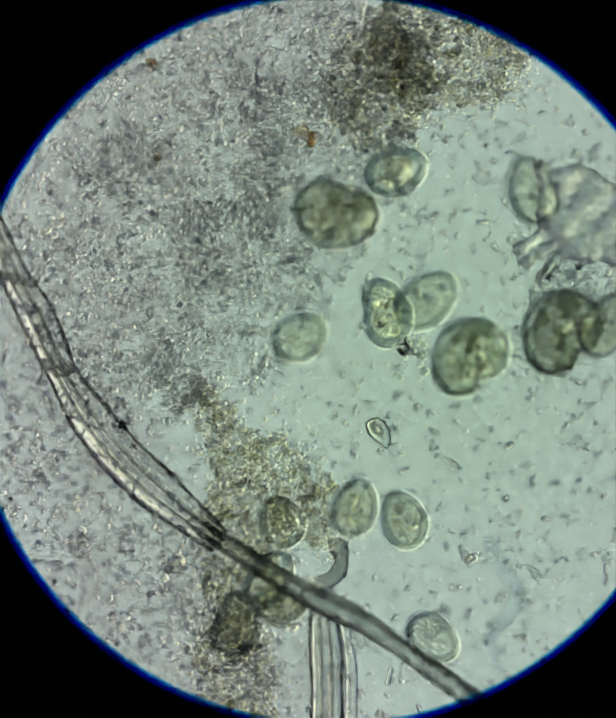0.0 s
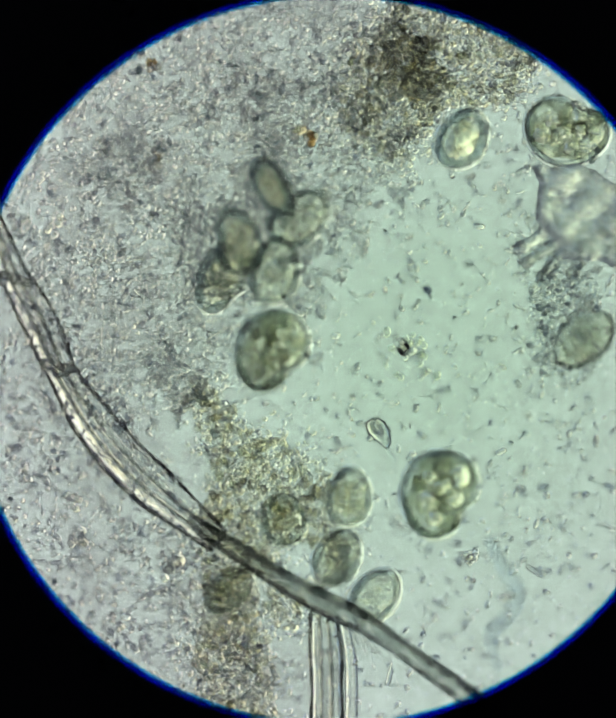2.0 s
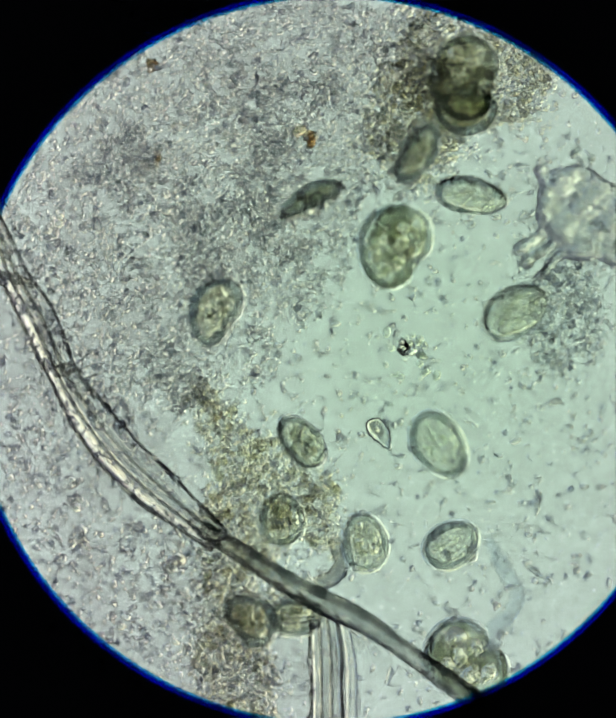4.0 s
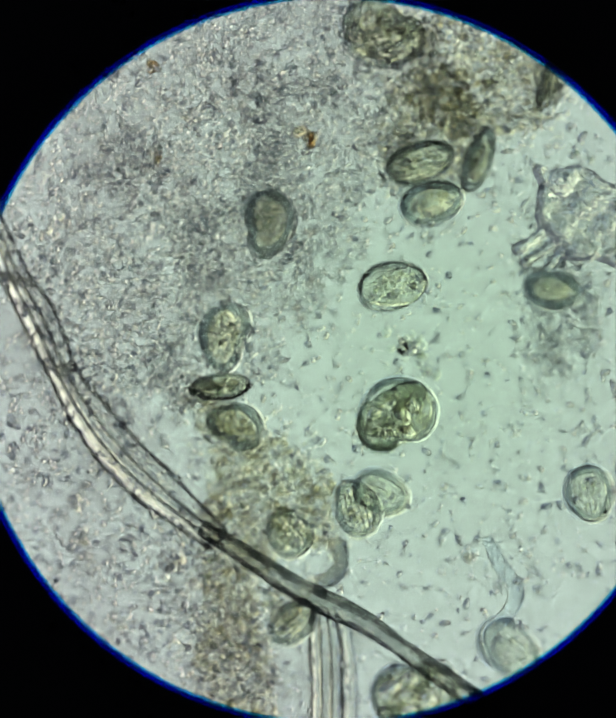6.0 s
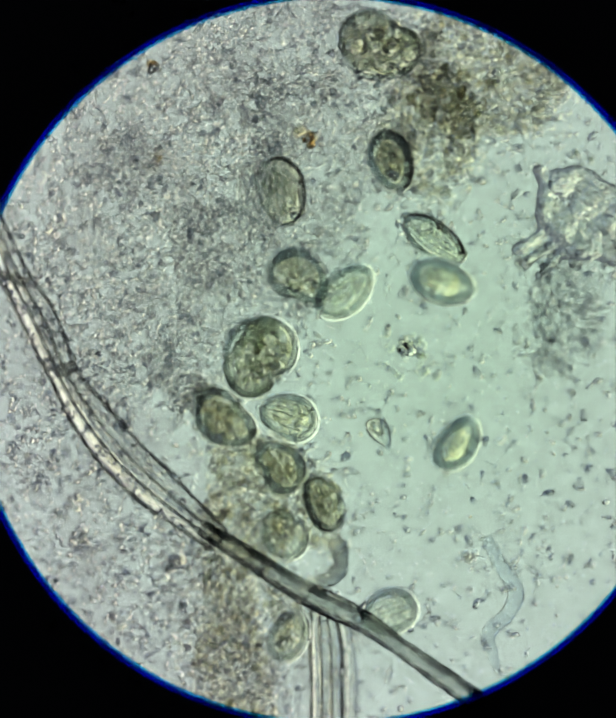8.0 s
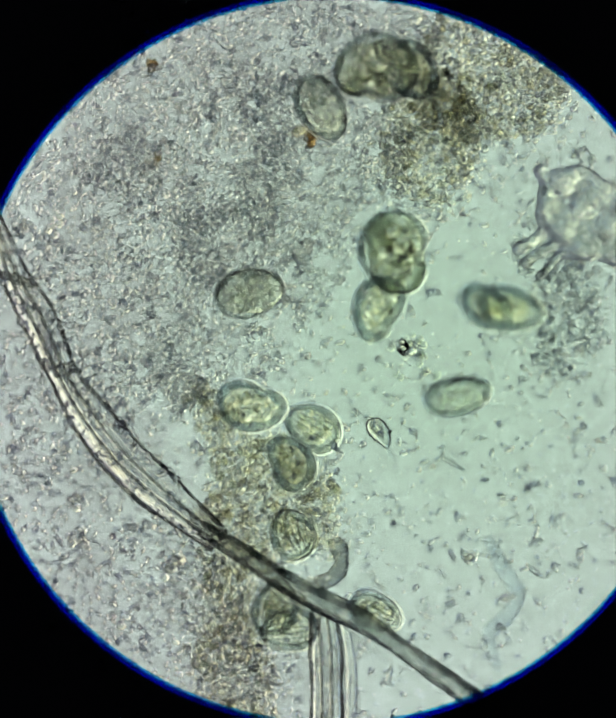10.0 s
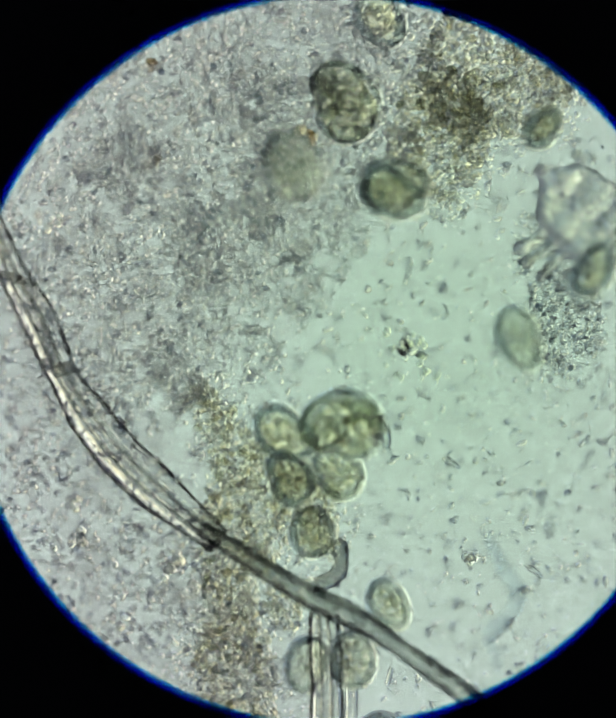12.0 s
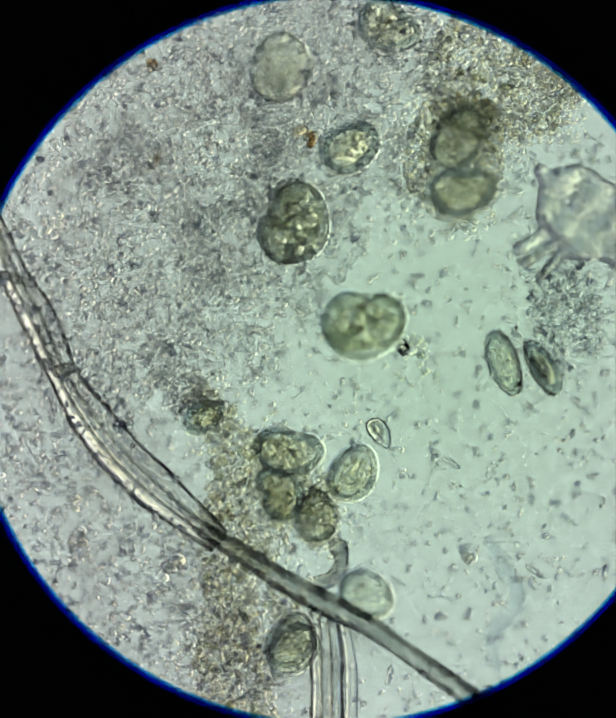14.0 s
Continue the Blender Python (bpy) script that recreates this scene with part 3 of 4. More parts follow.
bud = tagged(part("stalked_cell", tube("stalked_cell", [(*(0.0675, -0.0650), 0.03), (*(0.0695, -0.0685), 0.03), (*(0.0745, -0.0750), 0.03), (*(0.0805, -0.0830), 0.03), (*(0.0845, -0.0910), 0.03), (*(0.0865, -0.0960), 0.028)],
             [0.002, 0.0085, 0.0115, 0.0105, 0.006, 0.002], 18, 8), STALKED), "tiny clear pear-shaped cell on a stalk", "cell")
part("stalk", tube("stalk", [(*(0.0855, -0.0950), 0.028), (*(0.0885, -0.1020), 0.022), (*(0.0955, -0.1105), 0.010)], [0.004, 0.002, 0.0015], 10), THREAD, bud, "thin pale stalk")
part("vacuole", bead(0.0745, -0.0750, 0.030, 0.0035, 0.0065, -0.9, 0.75, 2), CORE, bud, "bright round vacuole")
for k in range(5):
    x, y = (0.0475, -0.2940)
    tagged(part("fine_hair", tube("fine_hair", [(x + 0.005 * k, y - 0.003 * k, 0.012), (x + 0.006 * k + 0.006, y - 0.016 - 0.003 * k, 0.012), (x + 0.007 * k + 0.010, y - 0.030 - 0.002 * k, 0.010)],
           [0.0012, 0.001, 0.0005], 6, 5), FIBRE), "fine pale hair beside the dark fibre", "hair", "tuft of hairs")


# ---- ciliates ----
def cell_body(name, a, b, c, bend, taper, notch, seed):
    """A bean-shaped body: half length a, half width b, half thickness c."""
    v, f = BALL_4
    p = v.copy()
    x, y, z = p[:, 0].copy(), p[:, 1].copy(), p[:, 2].copy()
    wide = 1 - taper * x
    y = y * wide
    y = y + bend * (x * x - 0.35)
    dip = notch * np.exp(-((x - 0.25) / 0.27) ** 2) * np.clip(y, 0, None)
    y = y - dip
    wav = 1 + 0.025 * np.sin(x * 5 + seed) * np.cos(y * 4 + 2 * seed)
    return mesh_from(name, np.column_stack([x * a * wav, y * b * wav, z * c * (1 - 0.5 * taper * x)]), f)


def ciliate(length, width, style, seed, label, z):
    """A ciliate with its clear skin, food vacuoles, nucleus, grains and fringe of cilia."""
    rng = np.random.default_rng(seed)
    a, b = length / 2, width / 2
    c = min(b * (0.56 if style in ("big", "bean") else 0.48), 0.024)
    mat, bend, taper, notch, bright, meals, dots = {
        "big": (PELLICLE_BIG, 0.10, 0.10, 0.32, 6, 3, 190), "bean": (PELLICLE_DARK, 0.16, 0.14, 0.20, 6, 1, 150),
        "plain": (PELLICLE_CLEAR, 0.05, 0.10, 0.0, 0, 0, 60), "small": (PELLICLE, 0.06, 0.12, 0.0, 3, 1, 110),
        "ghost": (PELLICLE_FAINT, 0.05, 0.10, 0.0, 0, 0, 150), "bright": (PELLICLE_CLEAR, 0.05, 0.10, 0.0, 0, 0, 40)}[style]
    body = part("ciliate", cell_body("ciliate", a, b, c, bend, taper, notch, seed), mat)
    tagged(body, label, "ciliate", "swimming ciliates")
    part("nucleus", grains("nucleus", [(-0.15 * a, 0.05 * b, -0.35 * c)], [0.30 * b], rng, (1.0, 1.3), BALL_4), NUCLEUS, body, "round grey nucleus")
    clear_spots, taken = [], []
    for k in range(bright):
        ang, rad = 2.399 * k + seed, 0.64 * math.sqrt((k + 0.5) / bright)
        clear_spots.append((a * rad * math.cos(ang), b * rad * math.sin(ang), b * rng.uniform(0.15, 0.30)))
        x, y, r = clear_spots[-1]
        # Vacuoles are roof-shaped so their slopes glow with the filter's bright edge.
        blob = part("bright_vacuole", bead(x, y, 0.0, r * rng.uniform(0.0, 0.8), r, rng.uniform(0, 3.1), seed=seed + k), CORE, body, "clear bright yellowish vacuole")
        blob.data.polygons.foreach_set("use_smooth", [False] * len(blob.data.polygons))
    # Added prism standing in for the bright middle that the cell's lens effect gives.
    if style == "bright":
        blob = part("brightening_prism", bead(-0.05 * a, 0.0, -0.1 * c, 0.62 * (a - b), 0.60 * b, 0.0, 0.72, seed), CORE, body, "roof prism added to brighten the middle of the cell")
        blob.data.polygons.foreach_set("use_smooth", [False] * len(blob.data.polygons))
    plasma = PLASMA if style == "big" else PLASMA_PALE
    inner = [(-0.35 * a, 0.0, 0.35 * a, 0.0, 0.78 * b)] if a > 1.1 * b else [(-0.2 * a, 0.0, 0.2 * a, 0.0, 0.76 * b)]
    part("plasma", patch("plasma", inner, 0.4 * c, 0.5 * b, 0.05 * b, 0.0019, seed, 0.5, 0.0004, [(x, y, r * 1.02) for x, y, r in clear_spots], True),
         plasma, body, "cloudy grey-olive plasma")
    tries = 0
    while len(taken) < meals and tries < 400:
        tries += 1
        ang, rad, r = rng.uniform(0, 6.283), math.sqrt(rng.uniform(0, 1)) * 0.72, b * rng.uniform(0.18, 0.33)
        x, y = a * rad * math.cos(ang), b * rad * math.sin(ang)
        if all(math.hypot(x - u, y - v) > r * 0.85 + w * 0.95 for u, v, w in clear_spots) and all(math.hypot(x - u, y - v) > 0.6 * (r + w) for u, v, w in taken):
            taken.append((x, y, r))
            part("food_vacuole", grains("food_vacuole", [(x, y, rng.uniform(-0.25, 0.0) * c)], [r], rng, (1.0, 1.4), lumpy(seed * 31 + len(taken))), FOOD, body, "dark olive food vacuole")
    q = rng.normal(size=(dots, 3))
    q = q / np.linalg.norm(q, axis=1)[:, None] * (rng.uniform(0.1, 1, dots) ** 0.4)[:, None] * 0.76
    q[:, 1] = q[:, 1] * (1 - taper * q[:, 0]) * (1 - 0.5 * notch) + bend * (q[:, 0] ** 2 - 0.35)
    part("granule_mass", grains("granule_mass", q * (a, b, 0.35 * c), rng.uniform(0.0010, 0.0032 if style == "big" else 0.0022, dots), rng, (1.0, 1.6)), GRANULE, body, "fine bright grains in the plasma")
    verts, faces, turns, sides = [], [], 72, 8
    thick = {"big": 0.0030, "bean": 0.0040, "bright": 0.0042, "ghost": 0.0012}.get(style, 0.0031)
    for k in range(turns):
        t = 2 * math.pi * k / turns
        x, y = math.cos(t), math.sin(t)
        y2 = y * (1 - taper * x) + bend * (x * x - 0.35)
        y2 -= notch * math.exp(-((x - 0.25) / 0.27) ** 2) * max(y2, 0)
        n = Vector((x / a, y / b, 0)).normalized()
        w = thick * (1 + 0.25 * math.sin(3 * t + seed))
        for j in range(sides):
            u = 2 * math.pi * j / sides
            verts.append(Vector((x * a, y2 * b, 0)) + n * (w * math.cos(u) - 1.1 * thick) + Vector((0, 0, w * math.sin(u))))
    for k in range(turns):
        for j in range(sides):
            p, q = (k + 1) % turns, (j + 1) % sides
            faces.append((k * sides + j, p * sides + j, p * sides + q, k * sides + q))
    if style in ("plain", "small", "ghost"):
        for row in (-0.62, -0.35, -0.08, 0.2, 0.46, 0.7):
            line = []
            for k in range(9):
                x = -0.86 + 1.72 * k / 8
                y = row * math.sqrt(1 - x * x)
                line.append((x * a, (y * (1 - taper * x) + bend * (x * x - 0.35)) * b, c * 0.97 * math.sqrt(max(0.0, 1 - x * x - y * y)) * (1 - 0.5 * taper * x)))
            part("stria", tube("stria", line, [0.0002, 0.0005, 0.0006, 0.0004, 0.0006, 0.0002], 6, 4), RIM, body, "fine lengthwise stripe of cilia")
    # Dark tube painting in the shaded outline of the cell.
    part("rim", mesh_from("rim", verts, faces), RIM_DARK if style in ("bean", "bright") else RIM, body, "dark tube painting the shaded outline of the skin")
    # Added wedge ring: its slope bends the view to the lamp's bright edge, as halo.
    verts, faces = [], []
    for k in range(turns):
        t = 2 * math.pi * k / turns
        x, y = math.cos(t), math.sin(t)
        y2 = y * (1 - taper * x) + bend * (x * x - 0.35)
        y2 -= notch * math.exp(-((x - 0.25) / 0.27) ** 2) * max(y2, 0)
        n = Vector((x / a, y / b, 0)).normalized()
        edge = Vector((x * a, y2 * b, 0)) + n * 0.0006
        verts += [edge + Vector((0, 0, 0.0034)), edge + n * 0.0034, edge]
        p = (k + 1) % turns
        faces += [(3 * k + j, 3 * p + j, 3 * p + (j + 1) % 3, 3 * k + (j + 1) % 3)[::-1] for j in range(3)]
    halo_ring = part("halo_ring", mesh_from("halo_ring", verts, faces), HALO, body, "wedge ring added to draw the bright halo round the skin")
    halo_ring.data.polygons.foreach_set("use_smooth", [False] * len(halo_ring.data.polygons))
    verts, faces = [], []
    for k in range(90):
        t = 2 * math.pi * (k + rng.uniform(-0.3, 0.3)) / 90
        x, y = math.cos(t), math.sin(t)
        y2 = y * (1 - taper * x) + bend * (x * x - 0.35)
        y2 -= notch * math.exp(-((x - 0.25) / 0.27) ** 2) * max(y2, 0)
        n = Vector((x / a, y / b, 0)).normalized()
        s = Vector((-n.y, n.x, 0)) * 0.0004
        p0, p1 = Vector((x * a, y2 * b, 0)), Vector((x * a, y2 * b, 0)) + n * 0.0045 + s * rng.uniform(-4, 4)
        i = len(verts)
        verts += [p0 - s, p0 + s, p0 + Vector((0, 0, 0.0006)), p1]
        faces += [(i, i + 1, i + 3), (i + 1, i + 2, i + 3), (i + 2, i, i + 3)]
    part("cilia_fringe", mesh_from("cilia_fringe", verts, faces), CILIA, body, "fringe of short fine cilia")
    return body


roamer_a = ciliate(0.0900, 0.0750, "big", 21, "large grey-green bean-shaped ciliate full of bright yellowish vacuoles", 0.066)
roamer_b = ciliate(0.0950, 0.0800, "big", 22, "large grey-green bean-shaped ciliate full of bright yellowish vacuoles", 0.054)
roamer_d = ciliate(0.0910, 0.0740, "big", 23, "large grey-green bean-shaped ciliate full of bright yellowish vacuoles", 0.074)
drifter_f = ciliate(0.0590, 0.0500, "plain", 24, "plain clear greenish oval ciliate with a dark rim", 0.060)
bean_g = ciliate(0.0750, 0.0525, "bean", 25, "grainy grey bean-shaped ciliate with a dark rim", 0.056)
drifter_h = ciliate(0.0750, 0.0525, "plain", 26, "plain clear greenish oval ciliate with a dark rim", 0.056)
drifter_j = ciliate(0.0750, 0.0525, "plain", 27, "plain clear greenish oval ciliate with a dark rim", 0.058)
bean_k = ciliate(0.0725, 0.0525, "bean", 28, "grainy grey bean-shaped ciliate with a dark rim", 0.070)
sliver_m = ciliate(0.0700, 0.0460, "bright", 29, "small clear oval ciliate with a dark rim", 0.094)
sliver_n = ciliate(0.0740, 0.0640, "ghost", 30, "faint clear oval ciliate with fine stripes", 0.062)
lodger_q = ciliate(0.0675, 0.0510, "bright", 31, "small clear oval ciliate with a dark rim", 0.046)
lodger_r = ciliate(0.0625, 0.0475, "small", 32, "small clear oval ciliate with a dark rim", 0.050)
lodger_s = ciliate(0.0625, 0.0475, "small", 33, "small clear oval ciliate with a dark rim", 0.042)
drifter_t = ciliate(0.0610, 0.0460, "plain", 34, "plain clear greenish oval ciliate with a dark rim", 0.034)
lodger_v = ciliate(0.0550, 0.0475, "small", 35, "small clear oval ciliate with a dark rim", 0.058)
lodger_u = ciliate(0.0575, 0.0400, "small", 36, "small clear oval ciliate with a dark rim", 0.038)
drifter_o = ciliate(0.0625, 0.0400, "bright", 37, "small clear oval ciliate with a dark rim", 0.082)
drifter_p = ciliate(0.0700, 0.0450, "plain", 38, "plain clear greenish oval ciliate with a dark rim", 0.078)
lodger_c = ciliate(0.0625, 0.0475, "bean", 39, "grainy grey bean-shaped ciliate with a dark rim", 0.046)
drifter_l = ciliate(0.0490, 0.0330, "bright", 40, "small clear oval ciliate with a dark rim", 0.066)
bean_o = ciliate(0.0700, 0.0550, "bean", 41, "grainy grey bean-shaped ciliate with a dark rim", 0.042)


# ---- movement ----
def swim(z, rows):
    """Rows of (seconds, x, y, heading, roll[, height[, pitch]]) as poses, as a rule at height z; angles in degrees."""
    k = 0.498 / (5 - z) / 0.998
    out = []
    for t, x, y, turn, roll, *more in rows:
        h = min(more[0] if more else z, 0.020 + max(0.0, 0.36 - math.hypot(x - 0.0275, y + 0.001)) * 1.2)  # low enough to pass under the stop
        out.append((t, pose(x * k * (10 - h), y * k * (10 - h), h, 0, 0, turn) @ pose(0, 0, 0, 0, more[1] if len(more) > 1 else 0, 0) @ pose(0, 0, 0, roll, 0, 0)))
    return out


def drift(k):
    """A slow wander of a few hundredths of a metre, different for each k."""
    return [(t, pose(0.011 * math.sin(0.9 * t + 1.9 * k), 0.011 * math.sin(0.7 * t + 2.7 * k + 1), 0, 0, 0, 0.8 * math.sin(0.5 * t + k)))
            for t in (0.0, 1.0, 2.0, 3.0, 4.0, 5.0, 6.0, 7.0, 8.0, 9.0, 10.0, 11.0, 12.0, 13.0, 14.0)]


def motions():
    for k, shoal in enumerate(shoals):
        walk(shoal, drift(k))
    walk(clump, [(t, pose(x, y, 0)) for t, x, y in (
        (0.0, 0.0, 0.0), (1.2, 0.0, 0.0), (2.0, 0.014, -0.006), (2.5, 0.025, -0.016), (3.2, 0.032, -0.024), (5.3, 0.054, -0.045), (8.2, 0.058, -0.046),
        (10.5, 0.058, -0.056), (12.5, 0.072, -0.052), (14.0, 0.084, -0.075))])
    walk(wing, [(t, pose(x, y, 0)) for t, x, y in (
        (0.0, 0.0, 0.0), (1.2, 0.0, 0.0), (2.0, 0.012, -0.002), (2.5, 0.018, -0.010), (3.2, 0.022, -0.015), (5.3, 0.040, -0.030), (8.2, 0.044, -0.030),
        (10.5, 0.046, -0.036), (12.5, 0.054, -0.034), (14.0, 0.060, -0.036))])
    walk(roamer_a, swim(0.066, [
        (0.0, 0.174, 0.002, 230, 0), (0.2, 0.149, -0.025, 228, 0), (0.5, 0.124, -0.062, 218, 0), (0.8, 0.090, -0.082, 210, 0),
        (1.0, 0.048, -0.097, 195, 0), (1.2, 0.006, -0.099, 180, 0), (1.5, -0.043, -0.084, 180, 0), (1.8, -0.041, -0.033, 210, 0),
        (2.0, -0.040, 0.009, 240, 0), (2.2, -0.026, 0.059, 240, 0), (2.5, 0.006, 0.098, 238, 0), (2.8, 0.026, 0.115, 238, 0),
        (3.0, 0.048, 0.140, 235, 0), (3.2, 0.053, 0.145, 235, 0), (4.2, 0.107, 0.111, 250, 0), (5.3, 0.142, 0.017, 240, 0),
        (5.5, 0.129, -0.008, 235, 0), (5.7, 0.117, -0.028, 230, 0), (6.0, 0.095, -0.062, 215, 0), (6.3, 0.058, -0.084, 210, 0),
        (6.5, 0.031, -0.097, 205, 0), (7.0, -0.025, -0.099, 160, 0), (7.3, -0.030, -0.065, 150, 0), (7.5, -0.031, -0.065, 160, 0),
        (8.0, -0.053, 0.002, 240, 0), (8.2, -0.051, 0.046, 250, 0), (8.7, -0.034, 0.122, 255, 0), (9.2, 0.012, 0.166, 262, 0), (9.8, 0.078, 0.142, 278, 0), (10.3, 0.124, 0.078, 290, 0),
        (10.5, 0.143, 0.064, 295, 0), (10.8, 0.144, 0.017, 260, 0), (11.0, 0.141, -0.013, 230, 0), (11.2, 0.127, -0.030, 225, 0),
        (11.5, 0.095, -0.060, 210, 0), (11.7, 0.065, -0.075, 200, 0), (12.0, 0.036, -0.072, 180, 0), (12.3, 0.003, -0.050, 150, 0),
        (12.5, -0.024, -0.033, 115, 0), (13.0, -0.034, -0.015, 65, 0), (13.5, 0.001, 0.019, 15, 0), (14.0, 0.060, 0.039, 10, 0)]))
    walk(roamer_b, swim(0.054, [
        (0.0, 0.273, 0.029, 240, 0), (0.5, 0.263, 0.017, 240, 0), (0.8, 0.219, 0.024, 230, 0), (1.0, 0.204, 0.009, 230, 0),
        (1.2, 0.189, -0.013, 235, 0), (1.5, 0.169, -0.057, 240, 0), (2.0, 0.142, -0.146, 250, 0), (2.2, 0.132, -0.183, 260, 0),
        (2.5, 0.125, -0.223, 265, 0), (2.8, 0.120, -0.270, 270, 0), (3.0, 0.133, -0.290, 290, 0), (3.2, 0.137, -0.297, 295, 0),
        (4.2, 0.177, -0.329, 330, 0), (5.3, 0.182, -0.311, 340, 0), (5.5, 0.178, -0.322, 345, 0), (5.7, 0.147, -0.342, 370, 0),
        (6.0, 0.117, -0.364, 380, 0), (6.3, 0.088, -0.423, 390, 0), (6.8, 0.078, -0.473, 390, 0), (14.0, 0.088, -0.483, 390, 0)]))
    walk(roamer_d, swim(0.074, [
        (0.0, 0.031, 0.157, -10, 0), (0.2, 0.053, 0.165, 0, 0), (0.5, 0.090, 0.197, 20, 0), (0.8, 0.136, 0.218, 30, 0), (1.0, 0.144, 0.224, 30, 0),
        (1.2, 0.178, 0.243, 20, 0), (1.5, 0.218, 0.247, 15, 0), (1.8, 0.252, 0.256, 10, 0), (2.0, 0.279, 0.246, -10, 0), (2.2, 0.301, 0.236, -20, 0),
        (2.5, 0.329, 0.204, -40, 0), (2.8, 0.316, 0.192, -70, 0), (3.0, 0.292, 0.220, -100, 0), (3.2, 0.235, 0.231, -140, 0),
        (3.7, 0.186, 0.278, -110, 0), (4.5, 0.127, 0.327, -60, 0), (5.3, 0.080, 0.357, -20, 0), (6.0, 0.081, 0.352, -20, 0),
        (7.0, 0.075, 0.347, -15, 0), (8.0, 0.078, 0.339, -20, 0), (8.2, 0.078, 0.337, -20, 0), (8.9, 0.077, 0.327, -75, 0),
        (9.6, 0.075, 0.317, -130, 0), (10.3, 0.072, 0.310, -190, 0), (10.5, 0.070, 0.307, -190, 0), (11.0, 0.048, 0.293, -210, 0),
        (11.5, 0.039, 0.293, -215, 0, 0.034), (12.0, 0.038, 0.278, -245, 0, 0.034), (12.5, 0.018, 0.252, -250, 0, 0.034), (13.0, 0.013, 0.205, -260, 0, 0.034),
        (13.5, 0.001, 0.169, -280, 0, 0.034), (14.0, -0.016, 0.147, -285, 0, 0.034)]))
    walk(drifter_f, swim(0.060, [
        (0.0, -0.009, 0.024, 30, 0), (0.1, 0.001, 0.056, 60, 0), (0.3, 0.043, 0.098, 50, 0), (0.5, 0.091, 0.138, 40, 0), (0.7, 0.134, 0.153, 20, 0),
        (0.9, 0.206, 0.153, 25, 0), (1.0, 0.254, 0.175, 30, 0), (1.1, 0.295, 0.209, 50, 0), (1.3, 0.359, 0.249, 60, 0), (4.0, 0.384, 0.140, 0, 0),
        (5.3, 0.329, 0.079, -80, 0), (5.5, 0.300, 0.022, -90, 0), (5.7, 0.290, -0.057, -100, 0), (6.0, 0.305, -0.146, -80, 0),
        (6.3, 0.268, -0.191, -120, 0), (6.5, 0.211, -0.253, -130, 0), (6.8, 0.176, -0.314, -120, 0), (7.3, 0.142, -0.413, -110, 0),
        (9.0, 0.073, -0.423, -90, 0), (12.5, 0.087, -0.403, -40, 0), (13.0, 0.091, -0.344, -50, 0), (13.5, 0.065, -0.255, 0, 0),
        (14.0, 0.063, -0.255, -30, 0)]))
    walk(bean_g, swim(0.056, [
        (0.0, 0.083, 0.051, 105, 0, 0.03), (0.1, 0.082, 0.071, 110, 0, 0.03), (0.2, 0.070, 0.091, 130, 0, 0.03), (0.5, 0.031, 0.134, 150, 0, 0.03),
        (0.8, -0.014, 0.145, 170, 0, 0.03), (1.0, -0.050, 0.142, 190, 0, 0.03), (1.2, -0.076, 0.135, 200, 0, 0.03), (1.5, -0.078, 0.113, 230, 0, 0.03),
        (1.8, -0.088, 0.096, 240, 0, 0.03), (2.0, -0.093, 0.085, 235, 0, 0.03), (2.5, -0.100, 0.071, 240, 0, 0.03), (3.0, -0.111, 0.059, 250, 0, 0.03),
        (3.2, -0.112, 0.057, 250, 0, 0.03), (4.2, -0.095, 0.051, 245, 0), (5.3, -0.066, 0.054, 240, 0, 0.04), (5.5, -0.073, 0.049, 245, 0, 0.04),
        (6.0, -0.090, 0.024, 260, 0, 0.04), (6.5, -0.090, 0.014, 265, 0, 0.04), (7.0, -0.098, -0.033, 285, 0, 0.04), (7.5, -0.095, -0.050, 300, 0, 0.04),
        (8.0, -0.090, -0.065, 320, 0, 0.04), (8.2, -0.090, -0.065, 320, 0, 0.04), (9.2, -0.076, -0.057, 340, 0), (10.3, -0.058, -0.050, 350, 0),
        (10.5, -0.056, -0.050, 350, 0), (11.0, -0.044, -0.053, 350, 0), (11.5, -0.035, -0.070, 340, 0), (12.0, -0.024, -0.080, 330, 0),
        (12.5, -0.014, -0.099, 350, 0), (13.0, -0.004, -0.094, 340, 0), (13.5, 0.001, -0.099, 345, 0), (14.0, -0.021, -0.100, 355, 0, 0.034)]))
    walk(drifter_h, swim(0.056, [
        (0.0, 0.128, 0.064, 40, 0), (0.1, 0.090, 0.046, 50, 0), (0.3, 0.038, 0.007, 45, 0), (0.5, -0.020, -0.029, 40, 0), (0.7, -0.063, -0.057, 45, 0),
        (0.9, -0.125, -0.070, 60, 0), (1.0, -0.110, -0.062, 70, 0), (1.2, -0.078, -0.043, 100, 0), (1.4, -0.058, -0.010, 110, 0),
        (1.6, -0.046, 0.039, 110, 0), (1.8, -0.036, 0.084, 90, 0), (2.0, -0.036, 0.096, 80, 0), (2.3, -0.036, 0.066, 40, 0),
        (2.5, -0.009, 0.049, -5, 0), (2.7, 0.033, 0.027, -10, 0), (3.0, 0.091, -0.024, -30, 0), (3.2, 0.127, -0.047, -40, 0),
        (4.2, 0.142, -0.097, -60, 0), (5.3, 0.134, -0.132, -80, 0), (5.5, 0.143, -0.206, -75, 0), (5.7, 0.167, -0.275, -65, 0),
        (6.0, 0.219, -0.314, -40, 0), (6.5, 0.235, -0.324, -20, 0), (6.8, 0.253, -0.354, -30, 0), (7.0, 0.265, -0.389, -40, 0),
        (7.5, 0.256, -0.443, -60, 0), (14.0, 0.236, -0.463, -60, 0)]))
